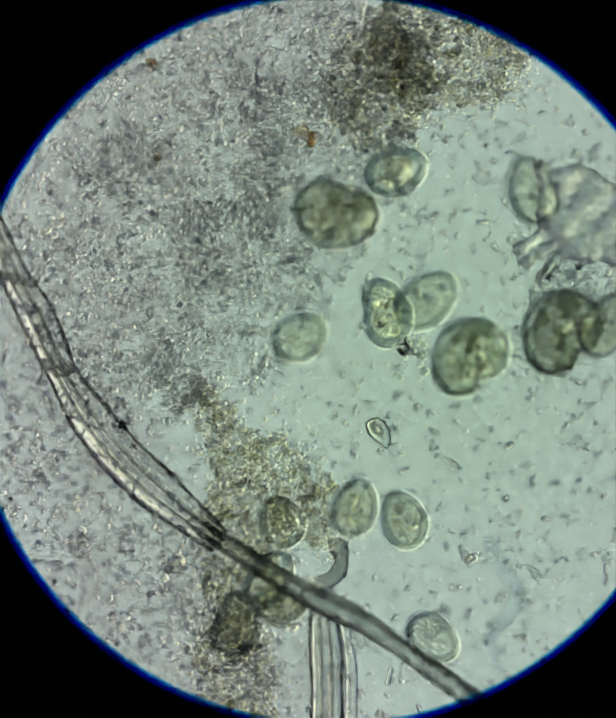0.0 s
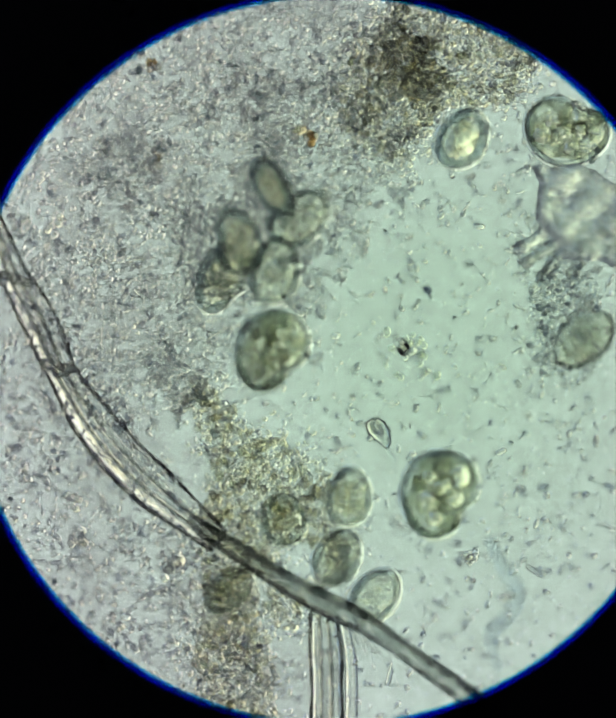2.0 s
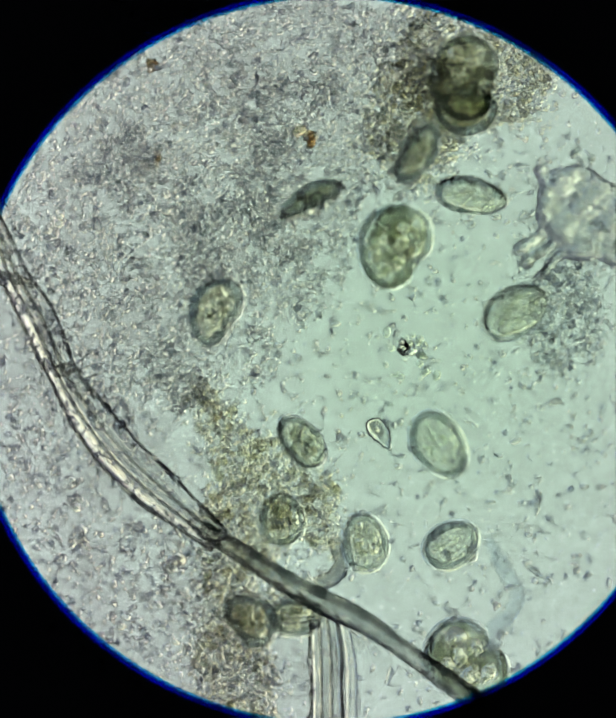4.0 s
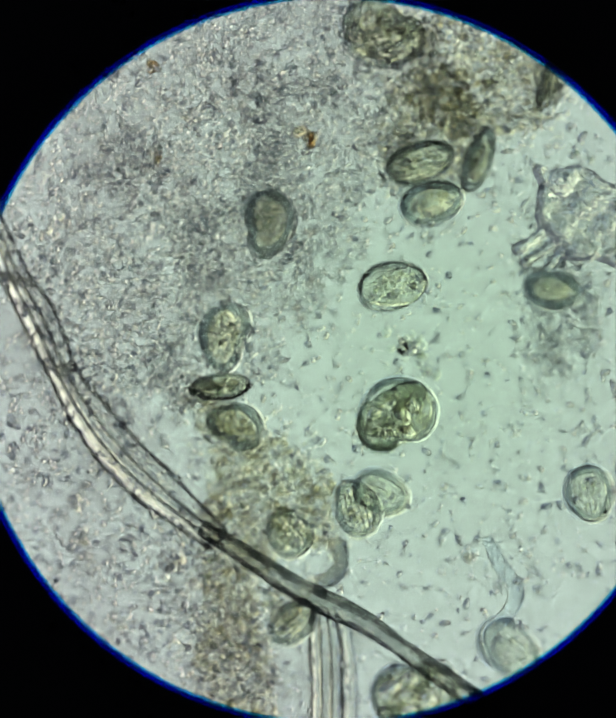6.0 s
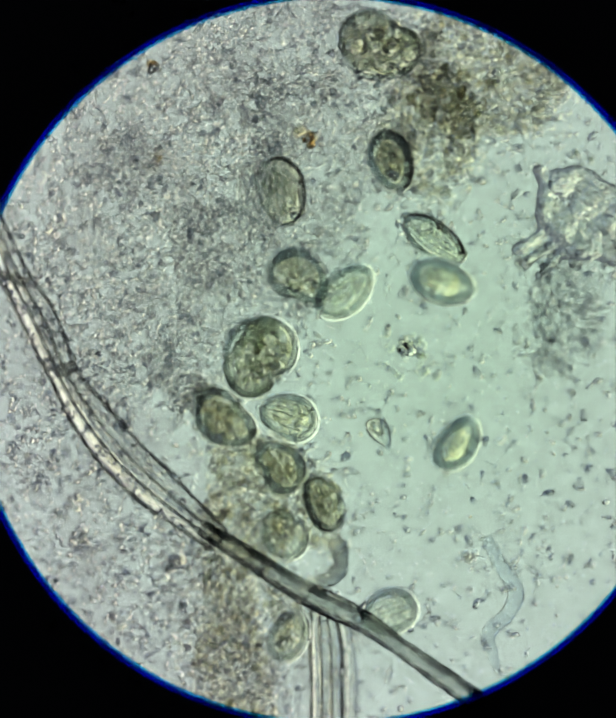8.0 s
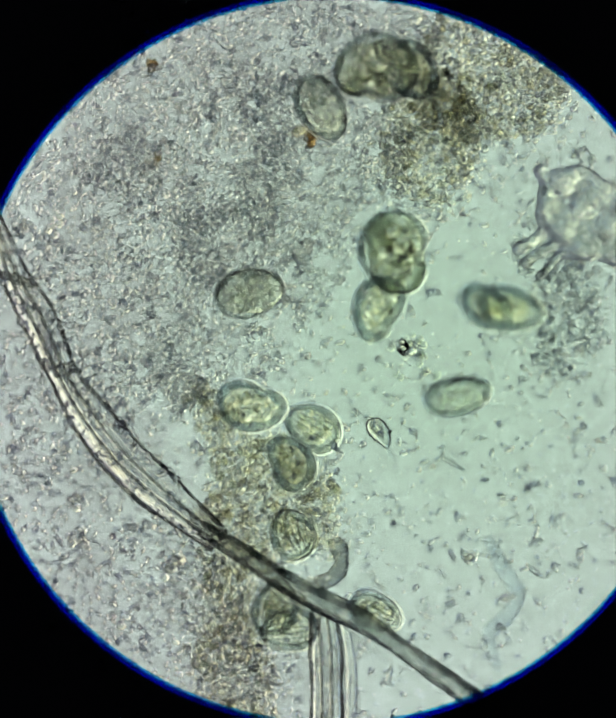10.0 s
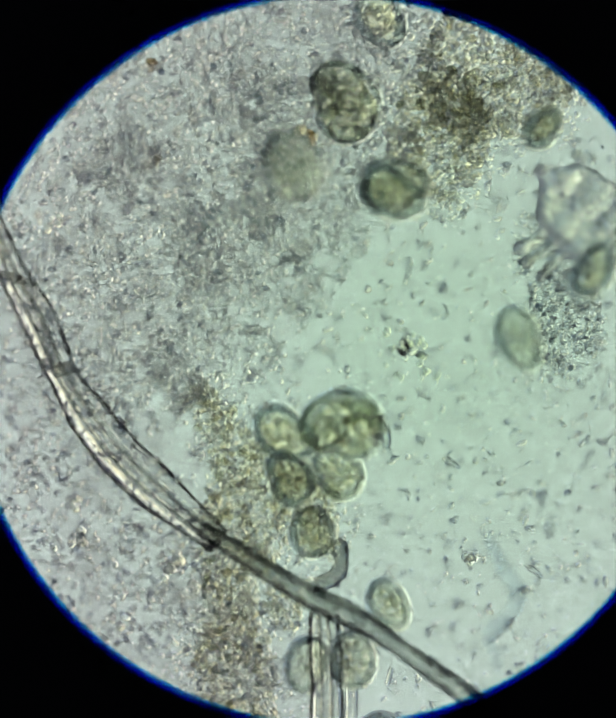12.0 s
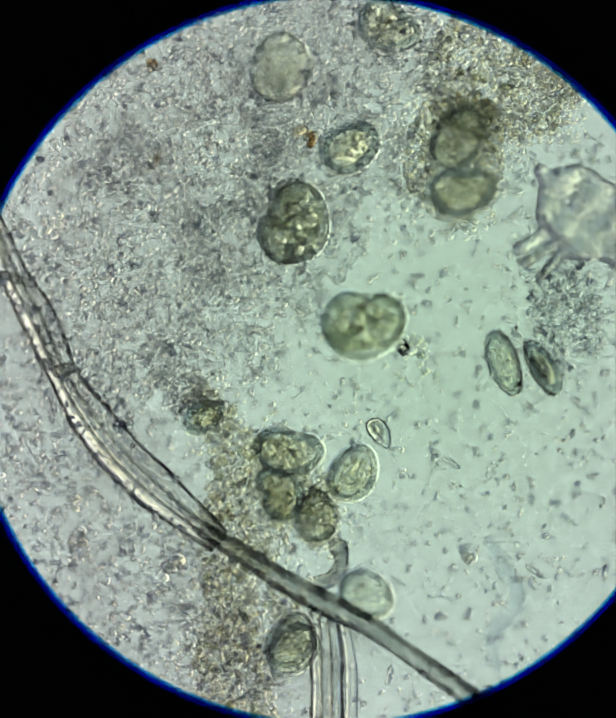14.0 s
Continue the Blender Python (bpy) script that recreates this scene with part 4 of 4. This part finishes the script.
    walk(drifter_j, swim(0.058, [
        (0.0, 0.243, 0.182, 105, 0), (0.2, 0.248, 0.227, 100, 0), (0.4, 0.253, 0.252, 60, 0), (0.5, 0.256, 0.237, 15, 0), (0.7, 0.223, 0.234, 80, 0),
        (1.0, 0.211, 0.210, 55, 0), (1.2, 0.164, 0.192, 20, 0), (1.5, 0.095, 0.191, 8, 0), (1.7, 0.033, 0.180, 30, 0), (2.0, -0.009, 0.153, 40, 0),
        (2.5, 0.013, 0.159, 30, 0), (2.8, 0.058, 0.177, 15, 40), (3.0, 0.087, 0.182, -5, 55), (3.2, 0.112, 0.172, -10, 55), (4.2, 0.186, 0.180, -10, 45),
        (5.3, 0.209, 0.202, -5, 30), (5.5, 0.194, 0.194, 0, 30), (5.7, 0.154, 0.202, 15, 40), (6.0, 0.122, 0.213, 20, 40),
        (6.3, 0.065, 0.222, -20, 40, 0.058, 35), (6.5, 0.048, 0.234, -60, 40, 0.050, 58), (6.7, 0.028, 0.244, -80, 60), (7.0, 0.036, 0.239, -105, 60),
        (7.3, 0.043, 0.202, -80, 50), (7.5, 0.054, 0.165, -60, 20, 0.058, 45), (7.7, 0.092, 0.153, -20, 50), (8.0, 0.137, 0.130, -35, 50),
        (8.2, 0.162, 0.096, -30, 30), (9.2, 0.087, 0.190, -60, 40), (10.3, 0.006, 0.281, -60, 20), (10.5, 0.017, 0.266, -75, 50),
        (10.7, 0.043, 0.232, -45, 50), (11.0, 0.102, 0.214, -10, 20), (11.5, 0.070, 0.212, -10, 0), (12.0, 0.092, 0.190, 0, 0),
        (12.5, 0.142, 0.190, 40, 0), (13.0, 0.157, 0.200, 50, 0), (14.0, 0.162, 0.239, 60, 0)]))
    walk(bean_k, swim(0.070, [
        (0.0, -0.078, -0.285, 80, 0, 0.022), (0.4, -0.082, -0.262, 80, 0, 0.022), (0.7, -0.112, -0.150, 80, 0, 0.024), (0.9, -0.140, -0.086, 75, 0, 0.040), (1.0, -0.122, -0.067, 70, 0), (1.2, -0.088, -0.036, 90, 0),
        (1.3, -0.085, -0.003, 100, 0), (1.4, -0.078, 0.041, 105, 0), (1.5, -0.070, 0.071, 110, 0), (1.8, -0.078, 0.110, 105, 0),
        (2.2, -0.068, 0.140, 105, 0), (2.5, -0.059, 0.150, 110, 0), (2.8, -0.048, 0.135, 150, 0), (3.0, -0.026, 0.130, 190, 0),
        (3.2, -0.016, 0.145, 195, 0), (3.9, 0.001, 0.170, 208, 60), (4.6, 0.008, 0.189, 221, 120), (5.3, 0.006, 0.202, 235, 180),
        (5.5, -0.009, 0.184, 240, 180), (6.0, -0.043, 0.147, 265, 180), (6.5, -0.051, 0.113, 300, 180), (7.0, -0.038, 0.103, 315, 180),
        (7.5, -0.021, 0.091, 325, 180), (8.0, -0.009, 0.088, 325, 180), (8.2, -0.004, 0.083, 325, 180), (8.9, 0.034, 0.046, 300, 120),
        (9.6, 0.068, 0.040, 270, 60), (10.3, 0.087, 0.078, 240, 0), (10.5, 0.100, 0.096, 240, 0), (10.7, 0.112, 0.120, 260, 0),
        (11.0, 0.124, 0.145, 285, 0), (11.5, 0.127, 0.170, 290, 0), (12.0, 0.092, 0.179, 330, 0), (12.5, 0.191, 0.179, 390, 0),
        (13.0, 0.223, 0.211, 400, 0), (13.5, 0.215, 0.194, 420, 0), (14.0, 0.167, 0.182, 370, 0)]))
    walk(sliver_m, swim(0.094, [
        (0.0, -0.042, -0.236, 60, 0, 0.026), (0.1, -0.006, -0.208, 70, 0, 0.035), (0.2, 0.022, -0.188, 80, 0, 0.050), (0.3, 0.044, -0.154, 90, 0), (0.4, 0.054, -0.117, 105, 0), (0.5, 0.060, -0.104, 100, 0), (0.6, 0.041, -0.077, 100, 0),
        (0.8, 0.026, -0.019, 110, 0), (0.9, -0.006, 0.013, 125, 0), (1.0, -0.031, 0.039, 130, 0), (1.1, -0.059, 0.063, 140, 0),
        (1.2, -0.075, 0.078, 150, 0), (1.3, -0.114, 0.115, 165, 0), (1.5, -0.122, 0.115, 190, 0), (1.6, -0.100, 0.090, 210, 0),
        (1.8, -0.085, 0.063, 250, 0), (2.0, -0.038, 0.183, 300, 40), (2.3, -0.036, 0.188, 345, 50), (2.5, -0.011, 0.191, 385, 60),
        (2.8, 0.021, 0.191, 390, 60), (3.0, 0.013, 0.183, 400, 50), (3.2, 0.045, 0.213, 405, 50), (4.2, 0.126, 0.223, 420, 45),
        (5.3, 0.200, 0.242, 430, 55), (5.7, 0.190, 0.237, 430, 55), (6.0, 0.183, 0.215, 430, 55), (6.3, 0.156, 0.179, 415, 55),
        (6.5, 0.133, 0.159, 410, 50), (6.7, 0.106, 0.137, 390, 20), (7.0, 0.068, 0.115, 350, 0), (7.3, 0.109, 0.127, 380, 20),
        (7.5, 0.146, 0.125, 360, 18), (7.7, 0.160, 0.090, 320, 18), (8.0, 0.145, 0.083, 340, 20), (8.2, 0.160, 0.095, 390, 20),
        (9.2, 0.200, 0.071, 370, 0), (10.3, 0.246, 0.053, 340, 0), (10.5, 0.300, 0.076, 390, -50), (10.8, 0.322, 0.090, 390, 0),
        (11.2, 0.366, 0.110, 390, 0), (14.0, 0.376, 0.139, 390, 0)]))
    walk(sliver_n, swim(0.062, [
        (0.0, 0.322, 0.037, 40, 38, 0.062, 18), (0.2, 0.319, 0.066, 20, 38, 0.062, 18), (0.5, 0.292, 0.085, -30, 38, 0.062, 18), (0.7, 0.265, 0.088, 0, 38, 0.062, 18), (1.0, 0.227, 0.080, 45, 38, 0.062, 18),
        (1.2, 0.218, 0.061, 80, 38, 0.062, 18), (1.5, 0.238, 0.017, 140, 38, 0.062, 18), (1.7, 0.278, 0.004, 180, 38, 0.062, 18), (2.0, 0.297, 0.022, 215, 38, 0.062, 18), (2.2, 0.305, 0.051, 250, 38, 0.062, 18),
        (2.5, 0.287, 0.080, 300, 38, 0.062, 18), (2.7, 0.258, 0.098, 340, 38, 0.062, 18), (3.0, 0.201, 0.094, 375, 38, 0.062, 18), (3.2, 0.186, 0.071, 390, 38, 0.062, 18),
        (4.2, 0.240, 0.051, 380, 38, 0.062, 18), (5.3, 0.295, 0.061, 360, 38, 0.062, 18), (5.5, 0.260, 0.066, 350, 38, 0.062, 18), (5.7, 0.203, 0.074, 355, 38, 0.062, 18),
        (6.0, 0.092, 0.079, 360, 38, 0.062, 18), (6.3, -0.021, 0.069, 360, 38, 0.062, 18), (6.5, -0.080, 0.071, 350, 38, 0.062, 18), (7.0, -0.118, 0.064, 310, 38, 0.062, 18),
        (7.3, -0.093, 0.091, 260, 38, 0.062, 18), (7.7, -0.066, 0.207, 260, 38, 0.062, 18), (8.2, -0.016, 0.153, 290, 38, 0.062, 18), (9.2, -0.056, 0.081, 330, 38, 0.062, 18),
        (10.3, -0.063, 0.071, 390, 38, 0.062, 18), (10.5, -0.020, 0.092, 415, 38, 0.062, 18), (10.7, 0.011, 0.128, 425, 38, 0.062, 18), (11.0, 0.036, 0.208, 445, 38, 0.062, 18),
        (11.2, 0.021, 0.234, 460, 38, 0.062, 18), (11.5, 0.013, 0.232, 490, 0, 0.088), (12.0, -0.016, 0.208, 480, 0, 0.088), (12.5, -0.034, 0.241, 450, 0, 0.088),
        (13.0, -0.034, 0.291, 445, 0, 0.088), (13.5, -0.019, 0.293, 450, 0, 0.088), (14.0, -0.030, 0.315, 440, 0, 0.088)]))
    walk(lodger_q, swim(0.046, [
        (0.0, 0.095, 0.203, 20, 0), (0.5, 0.127, 0.217, 40, 0), (0.8, 0.155, 0.240, 40, 0), (1.0, 0.182, 0.247, 50, 0), (1.2, 0.204, 0.272, 50, 0),
        (1.5, 0.189, 0.254, 55, 0), (2.0, 0.167, 0.239, 60, 0), (2.5, 0.155, 0.265, 60, 0), (3.0, 0.142, 0.289, 50, 0), (4.0, 0.172, 0.269, 0, 0),
        (5.5, 0.162, 0.240, -20, 0), (6.0, 0.135, 0.170, 15, 30), (6.5, 0.085, 0.163, -10, 30), (7.0, 0.061, 0.180, -75, 28),
        (7.5, 0.078, 0.193, -110, 28), (8.0, 0.090, 0.215, -70, 28), (9.2, 0.112, 0.289, -70, 0), (10.3, 0.115, 0.322, -60, 0),
        (11.0, 0.103, 0.349, -80, 0), (11.5, 0.031, 0.356, -90, 0), (12.0, 0.078, 0.369, -60, 0), (12.3, 0.088, 0.314, -30, 0),
        (12.5, 0.084, 0.282, 0, 0, 0.03), (13.0, 0.078, 0.265, -15, 0, 0.03), (13.5, 0.057, 0.246, 35, 0, 0.03), (14.0, 0.046, 0.230, 30, 0, 0.03)]))
    walk(lodger_r, swim(0.050, [
        (0.0, 0.050, -0.161, 70, 0), (1.0, 0.048, -0.161, 80, 0), (2.0, 0.044, -0.149, 80, 0), (2.5, 0.049, -0.127, 100, 30),
        (2.8, 0.036, -0.127, 120, 50), (3.0, 0.027, -0.121, 135, 40), (3.2, 0.021, -0.114, 130, 40), (4.2, -0.016, -0.082, 130, 40),
        (5.3, -0.056, -0.052, 140, 60), (5.5, -0.049, -0.055, 142, 60), (6.0, -0.096, -0.030, 185, 60), (6.5, -0.063, -0.028, 180, 40),
        (7.0, -0.056, -0.062, 160, 20), (7.5, -0.016, -0.106, 140, 0), (8.0, -0.021, -0.063, 160, 0), (8.2, -0.019, -0.063, 165, 0),
        (9.2, -0.001, -0.072, 160, 0), (10.3, 0.007, -0.077, 145, 0, 0.038), (11.0, 0.013, -0.090, 140, 0, 0.038), (11.5, 0.017, -0.099, 135, 0, 0.038),
        (12.0, 0.032, -0.122, 130, 0, 0.038), (12.5, 0.033, -0.129, 120, 0, 0.038), (13.0, 0.053, -0.161, 105, 0), (13.5, 0.063, -0.160, 90, 0),
        (14.0, 0.049, -0.123, 60, 0, 0.034)]))
    walk(lodger_s, swim(0.042, [
        (0.0, 0.103, -0.174, 110, 0), (0.2, 0.090, -0.181, 100, 0), (0.5, 0.070, -0.191, 80, 0), (1.0, 0.056, -0.226, 70, 0),
        (1.5, 0.033, -0.231, 60, 0), (2.0, 0.032, -0.214, 60, 0), (2.5, 0.060, -0.172, 100, 0), (2.8, 0.068, -0.189, 110, 0),
        (3.0, 0.069, -0.210, 130, 0), (3.2, 0.070, -0.219, 130, 0), (4.2, 0.058, -0.191, 90, 0), (5.3, 0.048, -0.167, 70, 0),
        (5.5, 0.048, -0.169, 65, 0), (6.0, 0.053, -0.162, 110, 0), (6.5, 0.052, -0.161, 105, 0), (7.0, 0.047, -0.148, 150, 0),
        (7.5, 0.031, -0.124, 130, 30), (8.0, 0.017, -0.157, 115, 40), (8.2, 0.008, -0.164, 105, 30), (9.2, -0.036, -0.231, 100, 0),
        (10.3, -0.036, -0.273, 60, 0), (11.5, -0.031, -0.271, 40, 0), (12.0, 0.048, -0.325, 90, 0), (12.5, -0.031, -0.291, 60, 0),
        (13.0, -0.031, -0.303, 80, 0), (13.5, -0.011, -0.276, 60, 0), (14.0, -0.019, -0.305, 60, 0)]))
    walk(drifter_t, swim(0.034, [
        (0.0, 0.135, -0.303, -40, 0), (0.5, 0.056, -0.331, -20, 0), (1.0, -0.016, -0.333, 0, 0), (1.5, -0.026, -0.338, 20, 0),
        (1.8, 0.048, -0.293, 50, 0), (2.0, 0.074, -0.256, 50, 0), (2.2, 0.090, -0.249, 0, 0), (2.5, 0.140, -0.289, -60, 0),
        (2.7, 0.180, -0.286, -40, 0), (3.0, 0.210, -0.269, 5, 0), (3.2, 0.206, -0.246, 30, 0), (4.2, 0.138, -0.197, 30, 0),
        (5.3, 0.063, -0.152, 20, 0), (5.9, 0.071, -0.127, 0, 0), (6.1, 0.093, -0.172, -40, 0), (6.5, 0.125, -0.192, -30, 0),
        (7.0, 0.150, -0.217, -70, 0), (7.5, 0.126, -0.232, -120, 0), (8.0, 0.088, -0.276, -160, 0), (8.2, 0.058, -0.276, -170, 0),
        (9.2, -0.036, -0.306, -180, 0), (10.3, -0.016, -0.291, -170, 0), (11.0, -0.025, -0.300, -150, 0), (11.5, -0.036, -0.306, -130, 0),
        (12.0, -0.001, -0.331, -110, 0), (12.5, 0.004, -0.336, -90, 0), (13.0, 0.018, -0.326, -85, 0), (13.5, -0.006, -0.343, -110, 0),
        (14.0, -0.016, -0.316, -130, 0)]))
    walk(lodger_v, swim(0.058, [
        (0.0, -0.029, -0.176, 110, 0, 0.034), (1.0, -0.029, -0.176, 100, 0, 0.034), (2.5, -0.025, -0.172, 90, 0, 0.034), (5.3, -0.032, -0.181, 110, 0, 0.034),
        (6.0, -0.021, -0.188, 130, 0, 0.034), (7.0, -0.026, -0.188, 130, 0, 0.034), (8.0, -0.026, -0.190, 130, 0, 0.034), (10.3, -0.016, -0.190, 110, 0, 0.034),
        (11.5, -0.009, -0.192, 100, 0, 0.034), (12.3, 0.008, -0.181, 100, 0, 0.034), (13.0, 0.006, -0.176, 100, 0, 0.034), (14.0, 0.008, -0.169, 100, 0, 0.034)]))
    walk(lodger_u, swim(0.038, [
        (0.0, -0.031, -0.266, 0, 0), (0.5, -0.026, -0.306, 20, 0), (1.0, -0.041, -0.291, 20, 0), (2.0, -0.086, -0.251, 40, 0),
        (3.0, -0.036, -0.281, 20, 0), (5.3, -0.006, -0.277, 0, 0), (5.7, -0.016, -0.278, 20, 0), (6.0, -0.016, -0.286, 40, 0),
        (6.5, -0.018, -0.303, 90, 0), (7.0, -0.019, -0.326, 90, 40), (7.5, -0.026, -0.306, 120, 0), (8.0, -0.021, -0.301, 60, 0),
        (8.2, -0.016, -0.340, 50, 0), (10.3, 0.078, -0.271, -30, 0), (10.5, 0.075, -0.273, -30, 0), (11.0, 0.048, -0.311, -60, 0),
        (11.5, 0.041, -0.365, -90, 0), (12.0, 0.088, -0.266, -60, 0), (12.5, 0.084, -0.237, 20, 0), (12.7, 0.105, -0.231, 40, 0),
        (13.0, 0.153, -0.270, 30, 0), (13.5, 0.182, -0.330, 60, 0), (13.8, 0.192, -0.385, 60, 0), (14.0, 0.192, -0.385, 60, 0)]))
    walk(drifter_o, swim(0.082, [
        (0.0, 0.382, 0.031, 0, 0), (4.5, 0.367, 0.071, 0, 0), (5.3, 0.330, 0.078, 80, 0), (5.5, 0.321, 0.086, 70, 0), (5.7, 0.289, 0.088, 30, 0),
        (6.0, 0.265, 0.075, -10, 0), (6.3, 0.230, 0.081, 20, 0), (6.5, 0.210, 0.073, 35, 0), (6.7, 0.205, 0.063, 80, 30), (7.0, 0.209, 0.041, 110, 50),
        (7.3, 0.215, -0.000, 90, 20), (7.5, 0.217, -0.023, 80, 0), (7.7, 0.190, -0.040, 60, 0), (8.0, 0.161, -0.091, 55, 0),
        (8.2, 0.144, -0.101, 55, 0), (9.2, 0.171, -0.008, 0, 0), (10.3, 0.215, 0.061, -40, 0), (10.5, 0.235, 0.041, -30, 0),
        (10.8, 0.271, 0.054, -10, 0), (11.0, 0.316, 0.063, 15, 0), (11.5, 0.335, 0.086, 40, 0), (12.0, 0.307, 0.096, 60, 0),
        (12.3, 0.269, 0.090, 30, 0), (12.5, 0.242, 0.083, 10, 0), (13.0, 0.249, 0.044, 45, 52, 0.034), (13.5, 0.230, 0.002, 60, 52, 0.034),
        (14.0, 0.252, -0.009, 120, 52, 0.034)]))
    walk(drifter_p, swim(0.078, [
        (0.0, 0.387, 0.169, 60, 0), (5.5, 0.300, 0.330, 60, 70), (6.0, 0.262, 0.304, 70, 70), (6.5, 0.266, 0.254, 75, 68), (7.0, 0.229, 0.167, 80, 0), (7.3, 0.203, 0.147, 60, 0),
        (7.5, 0.161, 0.147, 50, 0), (7.7, 0.124, 0.120, 40, 0), (8.0, 0.040, 0.073, 40, 0), (8.2, -0.051, 0.046, 30, 0), (9.2, 0.063, -0.032, 20, 0),
        (10.3, 0.215, -0.040, 0, 40), (10.5, 0.254, -0.032, -10, 40), (10.8, 0.267, -0.015, 0, 20), (11.0, 0.272, -0.012, 30, 0),
        (11.5, 0.242, 0.007, -20, 0), (11.8, 0.232, 0.012, -60, 0), (12.0, 0.227, 0.022, -70, 0), (12.5, 0.230, 0.041, -100, 50, 0.036),
        (13.0, 0.225, 0.068, -120, 50, 0.036), (13.5, 0.208, 0.039, -115, 50, 0.036), (14.0, 0.211, -0.005, -70, 50, 0.036)]))
    walk(lodger_c, swim(0.046, [
        (0.0, -0.056, -0.465, 140, 0), (3.2, -0.056, -0.425, 140, 0), (4.2, -0.066, -0.232, 140, 0), (5.3, -0.086, -0.073, 150, 0),
        (6.0, -0.079, -0.073, 160, 0), (6.5, -0.066, -0.066, 175, 0), (7.0, -0.054, -0.073, 170, 0), (7.5, -0.036, -0.117, 150, 0),
        (8.0, -0.031, -0.117, 130, 0), (10.3, -0.019, -0.112, 120, 0), (11.5, -0.024, -0.125, 120, 0), (12.5, -0.016, -0.132, 120, 0),
        (14.0, -0.031, -0.145, 120, 0)]))
    walk(drifter_l, swim(0.066, [
        (0.0, 0.383, 0.377, 60, 0), (11.5, 0.339, 0.342, 60, 0), (12.0, 0.253, 0.249, 50, 0), (12.5, 0.196, 0.133, 60, 0), (12.7, 0.156, 0.086, 50, 0),
        (13.0, 0.097, 0.024, 40, 0), (13.3, 0.023, -0.013, 20, 0), (13.5, -0.036, -0.035, 10, 0, 0.036), (13.8, -0.092, -0.042, 20, 0, 0.024), (14.0, -0.112, -0.062, 30, 0, 0.018)]))
    walk(bean_o, swim(0.042, [
        (0.0, 0.127, 0.448, -60, 0), (11.7, 0.162, 0.418, -60, 0), (12.5, 0.162, 0.361, -60, 0), (13.0, 0.162, 0.359, -60, 0),
        (13.5, 0.142, 0.344, -40, 0), (14.0, 0.088, 0.361, -30, 0)]))


motions()
